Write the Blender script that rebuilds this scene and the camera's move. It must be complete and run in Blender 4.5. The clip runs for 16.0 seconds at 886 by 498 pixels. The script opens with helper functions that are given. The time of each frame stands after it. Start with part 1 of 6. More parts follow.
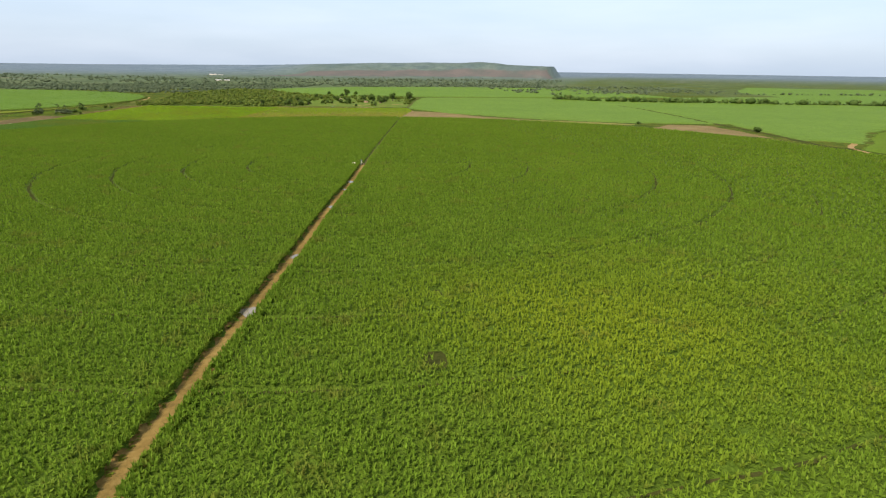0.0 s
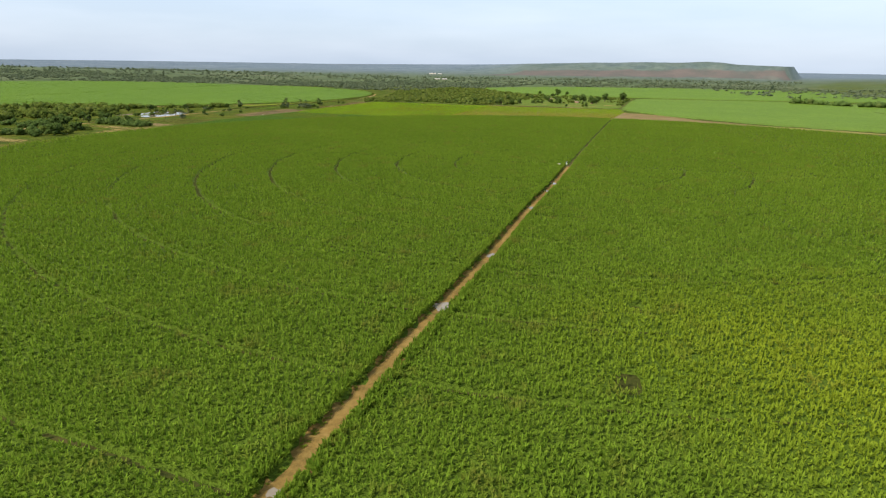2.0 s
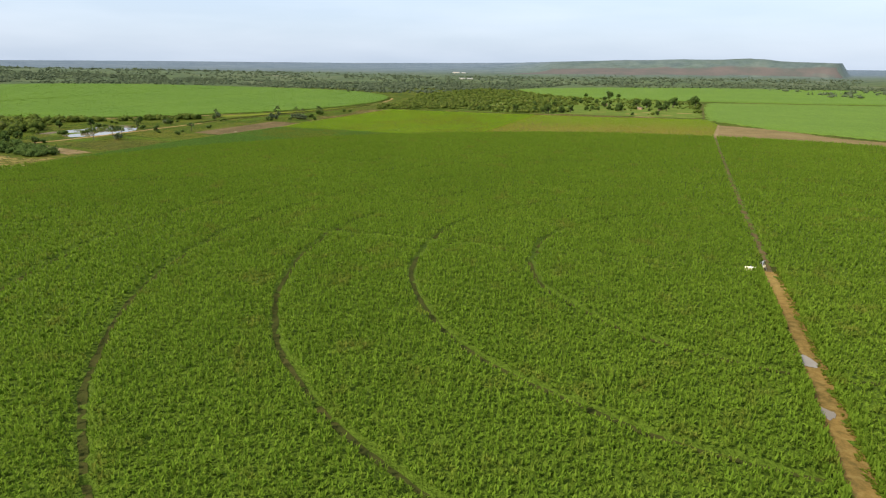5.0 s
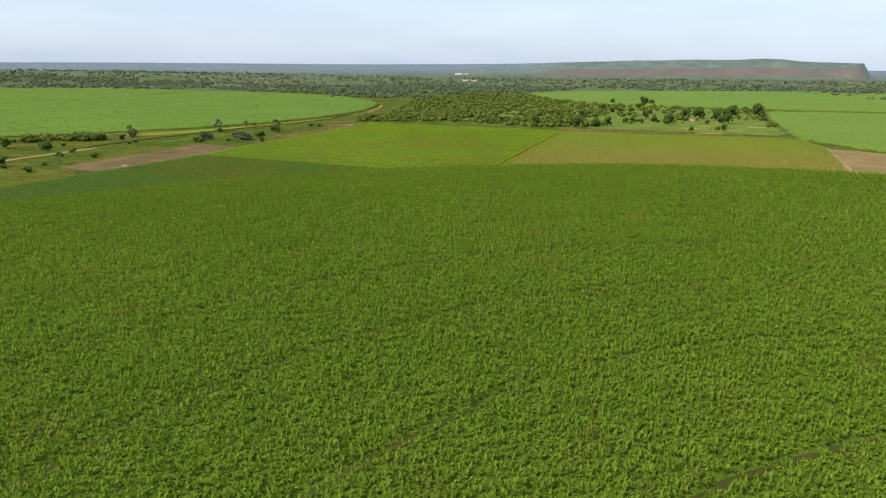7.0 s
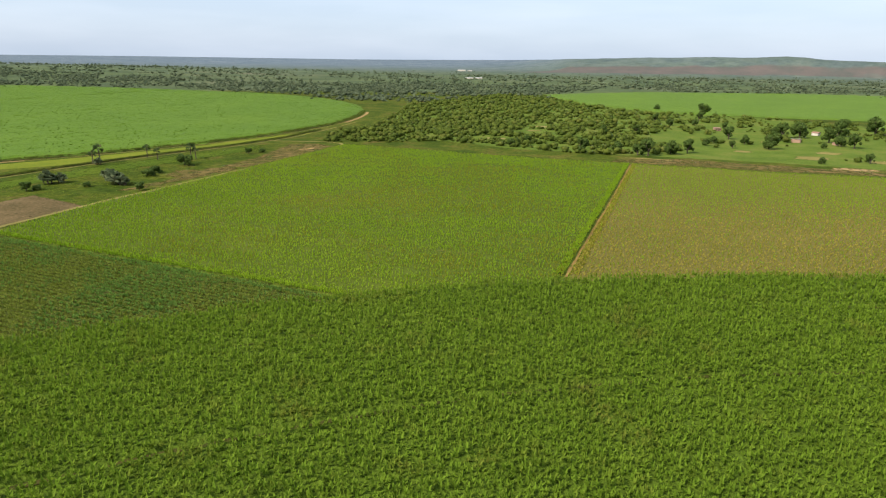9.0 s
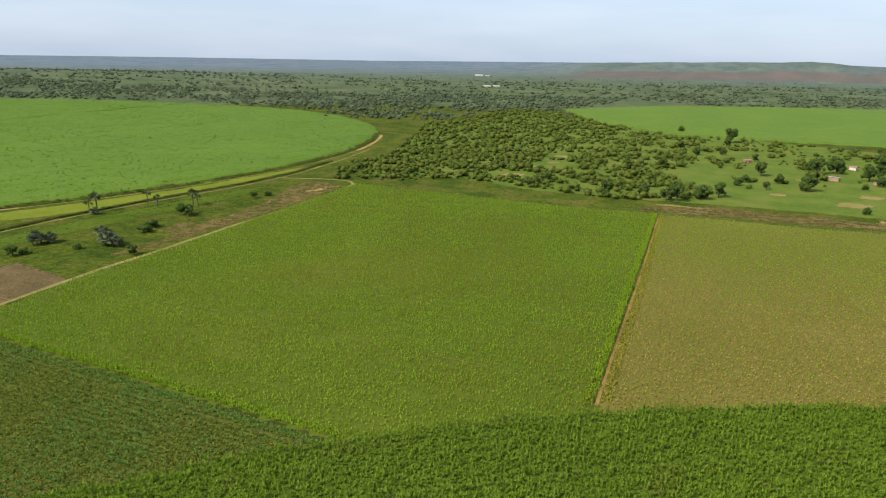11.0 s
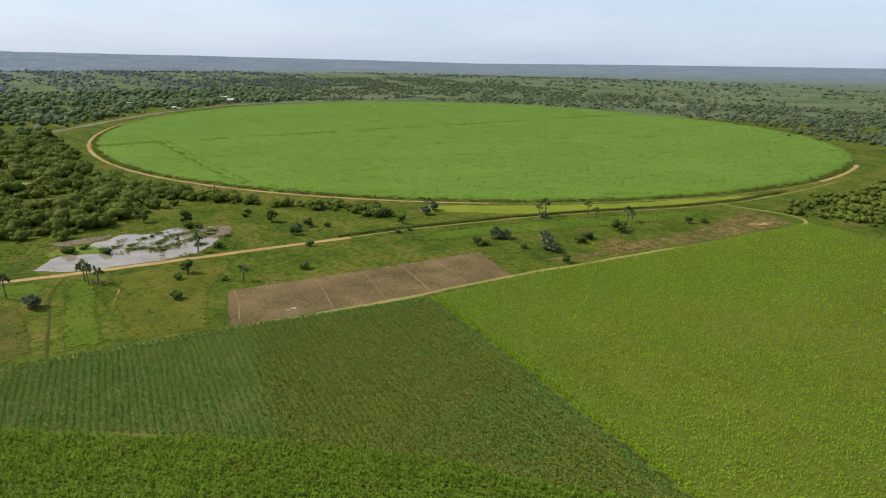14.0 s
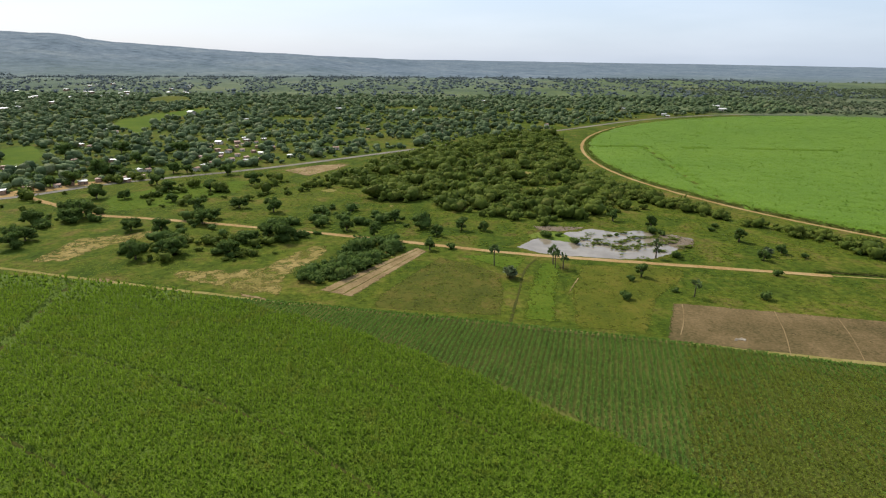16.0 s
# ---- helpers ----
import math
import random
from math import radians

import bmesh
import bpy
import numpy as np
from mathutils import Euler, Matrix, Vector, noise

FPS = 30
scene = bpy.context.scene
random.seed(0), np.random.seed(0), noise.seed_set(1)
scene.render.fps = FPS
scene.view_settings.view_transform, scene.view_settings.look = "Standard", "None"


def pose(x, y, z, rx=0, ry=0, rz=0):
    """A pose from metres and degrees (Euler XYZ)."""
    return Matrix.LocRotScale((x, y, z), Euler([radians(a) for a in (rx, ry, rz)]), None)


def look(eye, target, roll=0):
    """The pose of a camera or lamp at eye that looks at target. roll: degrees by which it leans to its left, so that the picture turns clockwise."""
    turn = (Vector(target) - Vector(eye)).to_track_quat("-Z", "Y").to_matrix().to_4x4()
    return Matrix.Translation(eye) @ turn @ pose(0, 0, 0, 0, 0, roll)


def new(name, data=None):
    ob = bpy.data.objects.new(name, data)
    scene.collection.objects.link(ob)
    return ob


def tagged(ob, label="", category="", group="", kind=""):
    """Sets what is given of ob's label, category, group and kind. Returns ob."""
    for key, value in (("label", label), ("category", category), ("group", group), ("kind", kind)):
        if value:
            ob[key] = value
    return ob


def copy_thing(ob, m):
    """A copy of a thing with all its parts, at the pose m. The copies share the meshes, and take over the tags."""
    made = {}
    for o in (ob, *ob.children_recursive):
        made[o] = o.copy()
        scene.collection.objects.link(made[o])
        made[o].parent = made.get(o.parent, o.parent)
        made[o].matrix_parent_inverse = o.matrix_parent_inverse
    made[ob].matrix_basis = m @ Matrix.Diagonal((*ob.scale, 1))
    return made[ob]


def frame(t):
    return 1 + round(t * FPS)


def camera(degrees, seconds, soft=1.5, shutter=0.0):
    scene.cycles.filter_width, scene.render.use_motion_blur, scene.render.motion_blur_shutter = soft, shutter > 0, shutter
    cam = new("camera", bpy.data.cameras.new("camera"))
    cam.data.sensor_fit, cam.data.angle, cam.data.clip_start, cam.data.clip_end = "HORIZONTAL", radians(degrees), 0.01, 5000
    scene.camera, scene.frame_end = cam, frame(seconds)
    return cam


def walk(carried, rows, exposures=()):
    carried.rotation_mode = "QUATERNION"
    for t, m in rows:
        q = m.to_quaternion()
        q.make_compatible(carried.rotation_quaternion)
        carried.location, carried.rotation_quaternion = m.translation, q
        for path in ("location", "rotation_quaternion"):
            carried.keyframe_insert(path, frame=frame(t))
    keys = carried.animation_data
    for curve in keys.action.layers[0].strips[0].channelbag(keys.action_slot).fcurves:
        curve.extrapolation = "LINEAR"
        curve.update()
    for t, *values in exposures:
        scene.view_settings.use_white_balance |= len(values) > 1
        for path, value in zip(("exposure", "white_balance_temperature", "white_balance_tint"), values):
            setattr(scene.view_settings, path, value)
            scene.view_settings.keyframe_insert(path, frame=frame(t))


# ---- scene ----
cam = camera(70.9, 16.0, soft=1.2)
PATH = [
    (0, (-15.20, -145.90, 22.04), (-10.594, -127.261, 16.447), 0.75),
    (0.5, (-15.20, -145.82, 21.94), (-14.036, -126.657, 16.325), 0.95),
    (1, (-15.06, -145.66, 21.93), (-18.693, -126.828, 16.269), 0.93),
    (1.5, (-15.10, -145.71, 22.00), (-16.822, -126.613, 16.321), 0.86),
    (2, (-15.13, -144.04, 21.97), (-16.729, -124.927, 16.285), 0.84),
    (2.5, (-15.30, -139.84, 21.87), (-17.393, -120.797, 16.129), 0.76),
    (3, (-16.09, -130.61, 21.92), (-18.287, -111.578, 16.160), 0.70),
    (3.5, (-18.07, -115.63, 21.91), (-20.343, -96.611, 16.163), 0.62),
    (4, (-20.32, -100.16, 21.86), (-22.619, -81.138, 16.121), 0.67),
    (4.2, (-21.57, -94.42, 21.97), (-23.840, -75.398, 16.225), 0.57),
    (6.3, (-30.85, -23.50, 21.14), (-33.161, -4.467, 15.455), 0.40),
    (6.5, (-30.94, -16.55, 21.11), (-33.323, 2.478, 15.428), 0.37),
    (7, (-33.47, 0.70, 21.04), (-35.826, 19.729, 15.345), 0.41),
    (7.5, (-35.88, 19.12, 20.62), (-38.234, 38.148, 14.918), 0.48),
    (8, (-38.38, 37.01, 20.85), (-40.734, 56.019, 15.104), 0.63),
    (8.5, (-40.80, 55.36, 20.95), (-43.158, 74.365, 15.188), 0.71),
    (9, (-43.24, 73.88, 21.13), (-45.610, 92.871, 15.313), 0.83),
    (9.5, (-44.74, 84.14, 21.52), (-47.346, 103.079, 15.648), 1.01),
    (9.7, (-44.71, 84.66, 21.98), (-47.337, 103.596, 16.119), 1.39),
    (11.8, (-44.54, 84.31, 32.38), (-47.494, 103.223, 26.588), 0.72),
    (12, (-44.66, 84.22, 32.44), (-47.613, 103.135, 26.653), 0.81),
    (12.5, (-44.60, 84.31, 32.41), (-49.190, 102.897, 26.627), 0.81),
    (13, (-44.57, 84.49, 32.38), (-53.768, 101.278, 26.584), 0.68),
    (13.5, (-44.80, 84.78, 32.30), (-57.182, 99.383, 26.516), 0.77),
    (14, (-44.97, 84.96, 32.33), (-59.176, 97.789, 26.530), 0.69),
    (14.5, (-45.15, 85.17, 32.28), (-61.419, 95.270, 26.517), 0.63),
    (15, (-45.36, 85.39, 32.20), (-63.169, 92.459, 26.450), 0.58),
    (15.5, (-45.62, 85.51, 32.22), (-64.245, 90.051, 26.503), 0.56),
    (16, (-46.02, 85.59, 32.25), (-65.193, 85.551, 26.557), 0.38),
]
walk(cam, [(t, look(eye, target, roll)) for t, eye, target, roll in PATH], [(0.0, 0.46, 6500, 10), (9.0, 0.44, 6500, 10), (10.0, 0.40, 6480, 10), (12.0, 0.30, 6400, 10), (16.0, 0.30, 6400, 10)])

# ---- sky and sun: hazy bright afternoon, sun in the west ----
SUN_BEARING, SUN_HEIGHT = -130.0, 44.0
world = bpy.data.worlds.new("hazy_sky")
scene.world = world
world.use_nodes = True
wn = world.node_tree.nodes
wl = world.node_tree.links
wn.clear()
sky = wn.new("ShaderNodeTexSky")
sky.sky_type = "NISHITA"
sky.sun_disc = False
sky.sun_elevation = radians(SUN_HEIGHT)
sky.sun_rotation = radians(SUN_BEARING)
sky.air_density, sky.dust_density, sky.ozone_density = 1.0, 1.8, 1.5
back = wn.new("ShaderNodeBackground")
back.inputs["Strength"].default_value = 0.106
wout = wn.new("ShaderNodeOutputWorld")
haze = wn.new("ShaderNodeMix")
haze.data_type = "RGBA"
haze.inputs[0].default_value = 0.55
haze.inputs[7].default_value = (5.0, 6.3, 8.3, 1)
wl.new(sky.outputs[0], haze.inputs[6])
# Thin streaked cloud.
tc = wn.new("ShaderNodeTexCoord")
mp = wn.new("ShaderNodeMapping")
mp.inputs["Scale"].default_value = (1.6, 1.6, 9.0)
cn = wn.new("ShaderNodeTexNoise")
cn.inputs["Scale"].default_value, cn.inputs["Detail"].default_value = 2.2, 6.0
cr = wn.new("ShaderNodeMapRange")
cr.inputs[1].default_value, cr.inputs[2].default_value, cr.inputs[3].default_value, cr.inputs[4].default_value = 0.40, 0.74, 0.10, 0.24
cm = wn.new("ShaderNodeMix")
cm.data_type = "RGBA"
cm.inputs[7].default_value = (8.8, 9.2, 9.9, 1)
wl.new(tc.outputs["Generated"], mp.inputs["Vector"])
wl.new(mp.outputs[0], cn.inputs["Vector"])
wl.new(cn.outputs["Fac"], cr.inputs[0])
wl.new(cr.outputs[0], cm.inputs[0])
wl.new(haze.outputs[2], cm.inputs[6])
wl.new(cm.outputs[2], back.inputs["Color"])
wl.new(back.outputs[0], wout.inputs["Surface"])
sun = new("sun", bpy.data.lights.new("sun", "SUN"))
sun.data.energy, sun.data.angle, sun.data.color = 4.5, radians(14.0), (1.0, 0.95, 0.86)
sb, sh = radians(SUN_BEARING), radians(SUN_HEIGHT)
sun.matrix_world = look((200 * math.sin(sb) * math.cos(sh), 200 * math.cos(sb) * math.cos(sh), 200 * math.sin(sh)), (0, 0, 0))

from mathutils.geometry import delaunay_2d_cdt

rng = np.random.default_rng(7)


# ---- materials ----
HUB = (-30.0, 50.0)


def nodes_of(name):
    m = bpy.data.materials.new(name)
    m.use_nodes = True
    n, l = m.node_tree.nodes, m.node_tree.links
    return m, n, l, n["Principled BSDF"]


def noise_node(n, l, scale, detail=3.0, rough=0.6, stretch=None):
    co = n.new("ShaderNodeNewGeometry")
    out = co.outputs["Position"]
    if stretch:
        mp = n.new("ShaderNodeMapping")
        mp.inputs["Scale"].default_value = stretch
        l.new(out, mp.inputs["Vector"])
        out = mp.outputs[0]
    t = n.new("ShaderNodeTexNoise")
    t.inputs["Scale"].default_value = scale
    t.inputs["Detail"].default_value = detail
    t.inputs["Roughness"].default_value = rough
    l.new(out, t.inputs["Vector"])
    return t.outputs["Fac"]


def ramp(n, l, fac, stops):
    r = n.new("ShaderNodeValToRGB")
    while len(r.color_ramp.elements) < len(stops):
        r.color_ramp.elements.new(0.5)
    for e, (at, c) in zip(r.color_ramp.elements, stops):
        e.position, e.color = at, (*c, 1)
    l.new(fac, r.inputs["Fac"])
    return r.outputs["Color"]


def mixed(n, l, fac, a, b, kind="MIX"):
    m = n.new("ShaderNodeMix")
    m.data_type, m.blend_type = "RGBA", kind
    if isinstance(fac, float):
        m.inputs[0].default_value = fac
    else:
        l.new(fac, m.inputs[0])
    for sock, v in ((m.inputs[6], a), (m.inputs[7], b)):
        if isinstance(v, tuple):
            sock.default_value = (*v, 1)
        else:
            l.new(v, sock)
    return m.outputs[2]


def bumped(n, l, bsdf, fac, strength, distance):
    b = n.new("ShaderNodeBump")
    b.inputs["Strength"].default_value, b.inputs["Distance"].default_value = strength, distance
    l.new(fac, b.inputs["Height"])
    l.new(b.outputs[0], bsdf.inputs["Normal"])


def scaled(c, k):
    return tuple(v * k for v in c)


def crop_material(name, dark, mid, light, odd, patch=0.03, clump=0.35, bump=0.5, island=0.55, odd_at=0.68, thin=0.0, weak=None, gloss=0.02, dead=None):
    """Leafy crop: patches over tens of metres, clumps, and single plants that differ."""
    m, n, l, b = nodes_of(name)
    big = noise_node(n, l, patch, 4.0, 0.6)
    small = noise_node(n, l, clump, 3.0, 0.7)
    fine = noise_node(n, l, clump * 7, 2.0, 0.6)
    c = ramp(n, l, small, [(0.28, dark), (0.5, mid), (0.72, light)])
    c2 = ramp(n, l, big, [(0.3, dark), (0.55, mid), (odd_at, light), (odd_at + 0.16, odd)])
    c = mixed(n, l, 0.5, c, c2)
    geo = n.new("ShaderNodeNewGeometry")
    isl = ramp(n, l, geo.outputs["Random Per Island"], [(0.0, scaled(dark, 0.6)), (0.4, mid), (0.85, light), (0.95, odd)])
    c = mixed(n, l, island, c, isl)
    f = ramp(n, l, fine, [(0.3, (0.55, 0.55, 0.55)), (0.7, (1.2, 1.2, 1.2))])
    c = mixed(n, l, 0.7, c, f, "MULTIPLY")
    if weak:
        # A stand of poor yellow plants with an uneven outline.
        gp = n.new("ShaderNodeNewGeometry")
        vm = n.new("ShaderNodeVectorMath")
        vm.operation = "DISTANCE"
        l.new(gp.outputs["Position"], vm.inputs[0])
        vm.inputs[1].default_value = (weak[0], weak[1], 0)
        dm = n.new("ShaderNodeMath")
        dm.operation = "MULTIPLY_ADD"
        l.new(noise_node(n, l, 0.05, 4.0), dm.inputs[0])
        dm.inputs[1].default_value = weak[2] * 1.6
        l.new(vm.outputs["Value"], dm.inputs[2])
        rm = n.new("ShaderNodeMapRange")
        rm.inputs[1].default_value, rm.inputs[2].default_value, rm.inputs[3].default_value, rm.inputs[4].default_value = weak[2] * 0.9, weak[2] * 2.0, 0.95, 0.0
        l.new(dm.outputs[0], rm.inputs[0])
        c = mixed(n, l, rm.outputs[0], c, mixed(n, l, 0.42, c, (0.38, 0.40, 0.02)))
    if dead:
        # Loose groups of plants with dry brown leaves.
        spots = ramp(n, l, noise_node(n, l, 0.22, 5.0, 0.7), [(0.55, (0, 0, 0)), (0.70, (0.6, 0.6, 0.6))])
        c = mixed(n, l, spots, c, dead)
    l.new(c, b.inputs["Base Color"])
    if thin:
        tr = n.new("ShaderNodeBsdfTranslucent")
        l.new(c, tr.inputs["Color"])
        ms = n.new("ShaderNodeMixShader")
        ms.inputs[0].default_value = thin
        l.new(b.outputs[0], ms.inputs[1])
        l.new(tr.outputs[0], ms.inputs[2])
        l.new(ms.outputs[0], n["Material Output"].inputs["Surface"])
    b.inputs["Roughness"].default_value = 0.62
    b.inputs["Specular IOR Level"].default_value = gloss
    bumped(n, l, b, fine, bump, 0.3)
    return m


def soil_material(name, a, b_, c_, scale=0.5, bump=0.4, rough=0.95, stretch=None):
    m, n, l, b = nodes_of(name)
    big = noise_node(n, l, scale * 0.12, 4.0, 0.65, stretch)
    small = noise_node(n, l, scale * 2.2, 5.0, 0.7, stretch)
    col = mixed(n, l, 0.5, ramp(n, l, big, [(0.36, a), (0.5, b_), (0.64, c_)]), ramp(n, l, small, [(0.36, a), (0.5, b_), (0.64, c_)]))
    l.new(col, b.inputs["Base Color"])
    b.inputs["Roughness"].default_value = rough
    b.inputs["Specular IOR Level"].default_value = 0.02
    bumped(n, l, b, small, bump, 0.15)
    return m


CANE = crop_material("cane_leaves", (0.138, 0.218, 0.019), (0.170, 0.257, 0.022), (0.203, 0.288, 0.028), (0.28, 0.27, 0.05), thin=0.45, weak=(12, -98, 22), bump=0.08, island=0.18, dead=(0.200, 0.165, 0.035))
# Darker copy of the cane leaf colour; paints the shade between plants.
CANE_SHADE = crop_material("shade_dark_cane_leaves", (0.056, 0.090, 0.009), (0.074, 0.112, 0.011), (0.090, 0.128, 0.013), (0.108, 0.104, 0.018), clump=0.5, bump=1.0)
CANE_FAR = crop_material("young_cane_leaves", (0.076, 0.138, 0.014), (0.100, 0.166, 0.018), (0.120, 0.188, 0.022), (0.14, 0.18, 0.026), clump=0.4, island=0.1)
FIELD_FAR = crop_material("pale_far_crop", (0.076, 0.132, 0.012), (0.102, 0.166, 0.016), (0.128, 0.192, 0.021), (0.15, 0.18, 0.026), clump=0.2, island=0.1)
CANE_TIPS = crop_material("young_cane_tips", (0.080, 0.142, 0.014), (0.104, 0.172, 0.018), (0.128, 0.196, 0.022), (0.165, 0.22, 0.03), clump=0.4, island=0.15, thin=0.35, bump=0.05)
BRIGHT = crop_material("bright_grass_crop", (0.058, 0.086, 0.009), (0.080, 0.106, 0.011), (0.104, 0.120, 0.015), (0.128, 0.116, 0.023), patch=0.022, clump=1.2, island=0.02, bump=0.1, odd_at=0.62)
YELLOWED = crop_material("ripening_crop", (0.108, 0.100, 0.018), (0.148, 0.122, 0.028), (0.186, 0.140, 0.042), (0.215, 0.145, 0.055), patch=0.03, clump=1.2, island=0.02, bump=0.1)
ROWCROP = crop_material("row_crop_leaves", (0.105, 0.200, 0.034), (0.142, 0.250, 0.044), (0.182, 0.290, 0.050), (0.20, 0.21, 0.03), clump=0.6, thin=0.35, bump=0.1)
# Leaves of far trees, with haze painted in: paler, greyer, bluer.
WOOD_HAZY = crop_material("hazy_savanna_leaves", (0.096, 0.122, 0.066), (0.130, 0.158, 0.084), (0.164, 0.190, 0.102), (0.17, 0.175, 0.09), patch=0.02, clump=0.1, island=0.1, thin=0.4, bump=0.1)
SLOPE_HAZY = crop_material("hazy_slope_leaves", (0.120, 0.148, 0.150), (0.150, 0.178, 0.180), (0.180, 0.206, 0.204), (0.19, 0.20, 0.20), patch=0.02, clump=0.1, island=0.1, thin=0.4, bump=0.05)
WOOD = crop_material("savanna_leaves", (0.060, 0.092, 0.016), (0.116, 0.152, 0.026), (0.186, 0.212, 0.036), (0.24, 0.21, 0.055), patch=0.06, clump=0.22, island=0.3, thin=0.4, bump=0.15)
TREE = crop_material("tree_leaves", (0.060, 0.100, 0.022), (0.096, 0.146, 0.032), (0.132, 0.182, 0.044), (0.155, 0.18, 0.045), patch=0.2, clump=1.2, island=0.5, thin=0.4, bump=0.2)
PALM = crop_material("palm_fronds", (0.05, 0.08, 0.022), (0.09, 0.13, 0.04), (0.15, 0.19, 0.07), (0.2, 0.19, 0.08), patch=0.3, clump=1.5, thin=0.2)
GREY_PALM = crop_material("grey_green_fronds", (0.110, 0.142, 0.060), (0.165, 0.205, 0.095), (0.225, 0.265, 0.135), (0.26, 0.27, 0.15), patch=0.3, clump=1.5, thin=0.4)
TUSSOCK = crop_material("meadow_grass_blades", (0.110, 0.150, 0.014), (0.150, 0.190, 0.018), (0.195, 0.225, 0.024), (0.26, 0.21, 0.05), clump=0.3, island=0.25, thin=0.5, bump=0.05)
# Village leaf greens are lightened and blued to paint in some haze.
VILLAGE_LEAVES = crop_material("hazy_village_leaves", (0.070, 0.112, 0.052), (0.146, 0.198, 0.086), (0.236, 0.282, 0.126), (0.26, 0.265, 0.135), patch=0.03, clump=0.3, island=0.65, thin=0.4, bump=0.2)
PASTURE_GRASS = soil_material("rough_pasture_grass", (0.054, 0.090, 0.013), (0.094, 0.134, 0.019), (0.150, 0.150, 0.034), 0.9, 0.5)
VERGE_GRASS = soil_material("yellow_green_verge_grass", (0.088, 0.120, 0.012), (0.138, 0.158, 0.016), (0.178, 0.182, 0.026), 0.7, 0.4)
OLIVE = crop_material("olive_grass_blades", (0.198, 0.214, 0.017), (0.244, 0.248, 0.023), (0.290, 0.278, 0.031), (0.36, 0.29, 0.05), patch=0.022, clump=0.8, island=0.2, thin=0.3, bump=0.05)
LIME = crop_material("bright_grass_blades", (0.172, 0.300, 0.015), (0.240, 0.364, 0.020), (0.306, 0.410, 0.026), (0.37, 0.40, 0.035), patch=0.018, clump=0.5, island=0.25, thin=0.3, bump=0.05, odd_at=0.62)
STRAWY = crop_material("ripening_blades", (0.330, 0.300, 0.036), (0.400, 0.340, 0.056), (0.460, 0.366, 0.084), (0.50, 0.37, 0.11), patch=0.03, clump=0.8, island=0.2, thin=0.3, bump=0.05)
MUDDY = soil_material("wet_brown_mud", (0.085, 0.064, 0.040), (0.135, 0.102, 0.066), (0.20, 0.155, 0.108), 1.2, 0.3, 0.6)
BARK = soil_material("grey_brown_bark", (0.045, 0.034, 0.024), (0.082, 0.064, 0.046), (0.13, 0.105, 0.08), 3.0)
DIRT = soil_material("orange_laterite", (0.19, 0.118, 0.042), (0.28, 0.180, 0.072), (0.35, 0.25, 0.12), 0.8)
DIRT_WET = soil_material("reddish_track_soil", (0.082, 0.062, 0.019), (0.200, 0.122, 0.034), (0.27, 0.185, 0.060), 0.7)
BARE = soil_material("bare_brown_soil", (0.048, 0.044, 0.016), (0.104, 0.074, 0.032), (0.185, 0.126, 0.062), 1.1, 0.5)
RED_SOIL = soil_material("reddish_bare_soil", (0.115, 0.088, 0.034), (0.170, 0.120, 0.050), (0.215, 0.155, 0.072), 0.7)
PALE = soil_material("pale_stony_soil", (0.110, 0.076, 0.034), (0.200, 0.138, 0.064), (0.31, 0.225, 0.12), 1.5, 0.6)
STRAW = soil_material("dry_straw_ground", (0.080, 0.084, 0.016), (0.172, 0.134, 0.038), (0.285, 0.205, 0.082), 1.0)
ASPHALT = soil_material("worn_asphalt", (0.11, 0.098, 0.080), (0.16, 0.142, 0.115), (0.22, 0.19, 0.15), 0.6, 0.1)
PATHGRASS = soil_material("trodden_grass", (0.125, 0.115, 0.028), (0.195, 0.162, 0.048), (0.26, 0.205, 0.08), 0.8)
LUSH = soil_material("lush_green_grass", (0.038, 0.068, 0.007), (0.063, 0.096, 0.009), (0.092, 0.114, 0.013), 0.9, 0.5)
ROWSOIL = soil_material("weedy_row_soil", (0.056, 0.076, 0.014), (0.080, 0.096, 0.019), (0.122, 0.110, 0.030), 1.4, 0.15)
FLOOR = soil_material("leaf_littered_soil", (0.030, 0.036, 0.008), (0.046, 0.050, 0.011), (0.068, 0.056, 0.016), 1.2)
WEEDY = soil_material("brown_weeds", (0.048, 0.058, 0.008), (0.074, 0.082, 0.011), (0.102, 0.095, 0.018), 0.9)
FALLOW = soil_material("low_brown_weeds", (0.034, 0.046, 0.008), (0.066, 0.072, 0.012), (0.115, 0.088, 0.022), 1.8, 0.6)
OLIVE_MEADOW = soil_material("rough_olive_grass", (0.040, 0.056, 0.008), (0.074, 0.084, 0.010), (0.124, 0.104, 0.019), 1.6, 0.6)
DRYWEED = soil_material("dry_weedy_ground", (0.056, 0.060, 0.013), (0.112, 0.086, 0.026), (0.185, 0.124, 0.050), 1.4, 0.5)
POOR = crop_material("stunted_crop_leaves", (0.152, 0.200, 0.027), (0.196, 0.240, 0.035), (0.240, 0.272, 0.045), (0.26, 0.24, 0.06), clump=0.5, thin=0.35, bump=0.1)
DITCH = soil_material("dark_ditch_weeds", (0.04, 0.05, 0.014), (0.075, 0.075, 0.02), (0.13, 0.10, 0.035), 0.9)


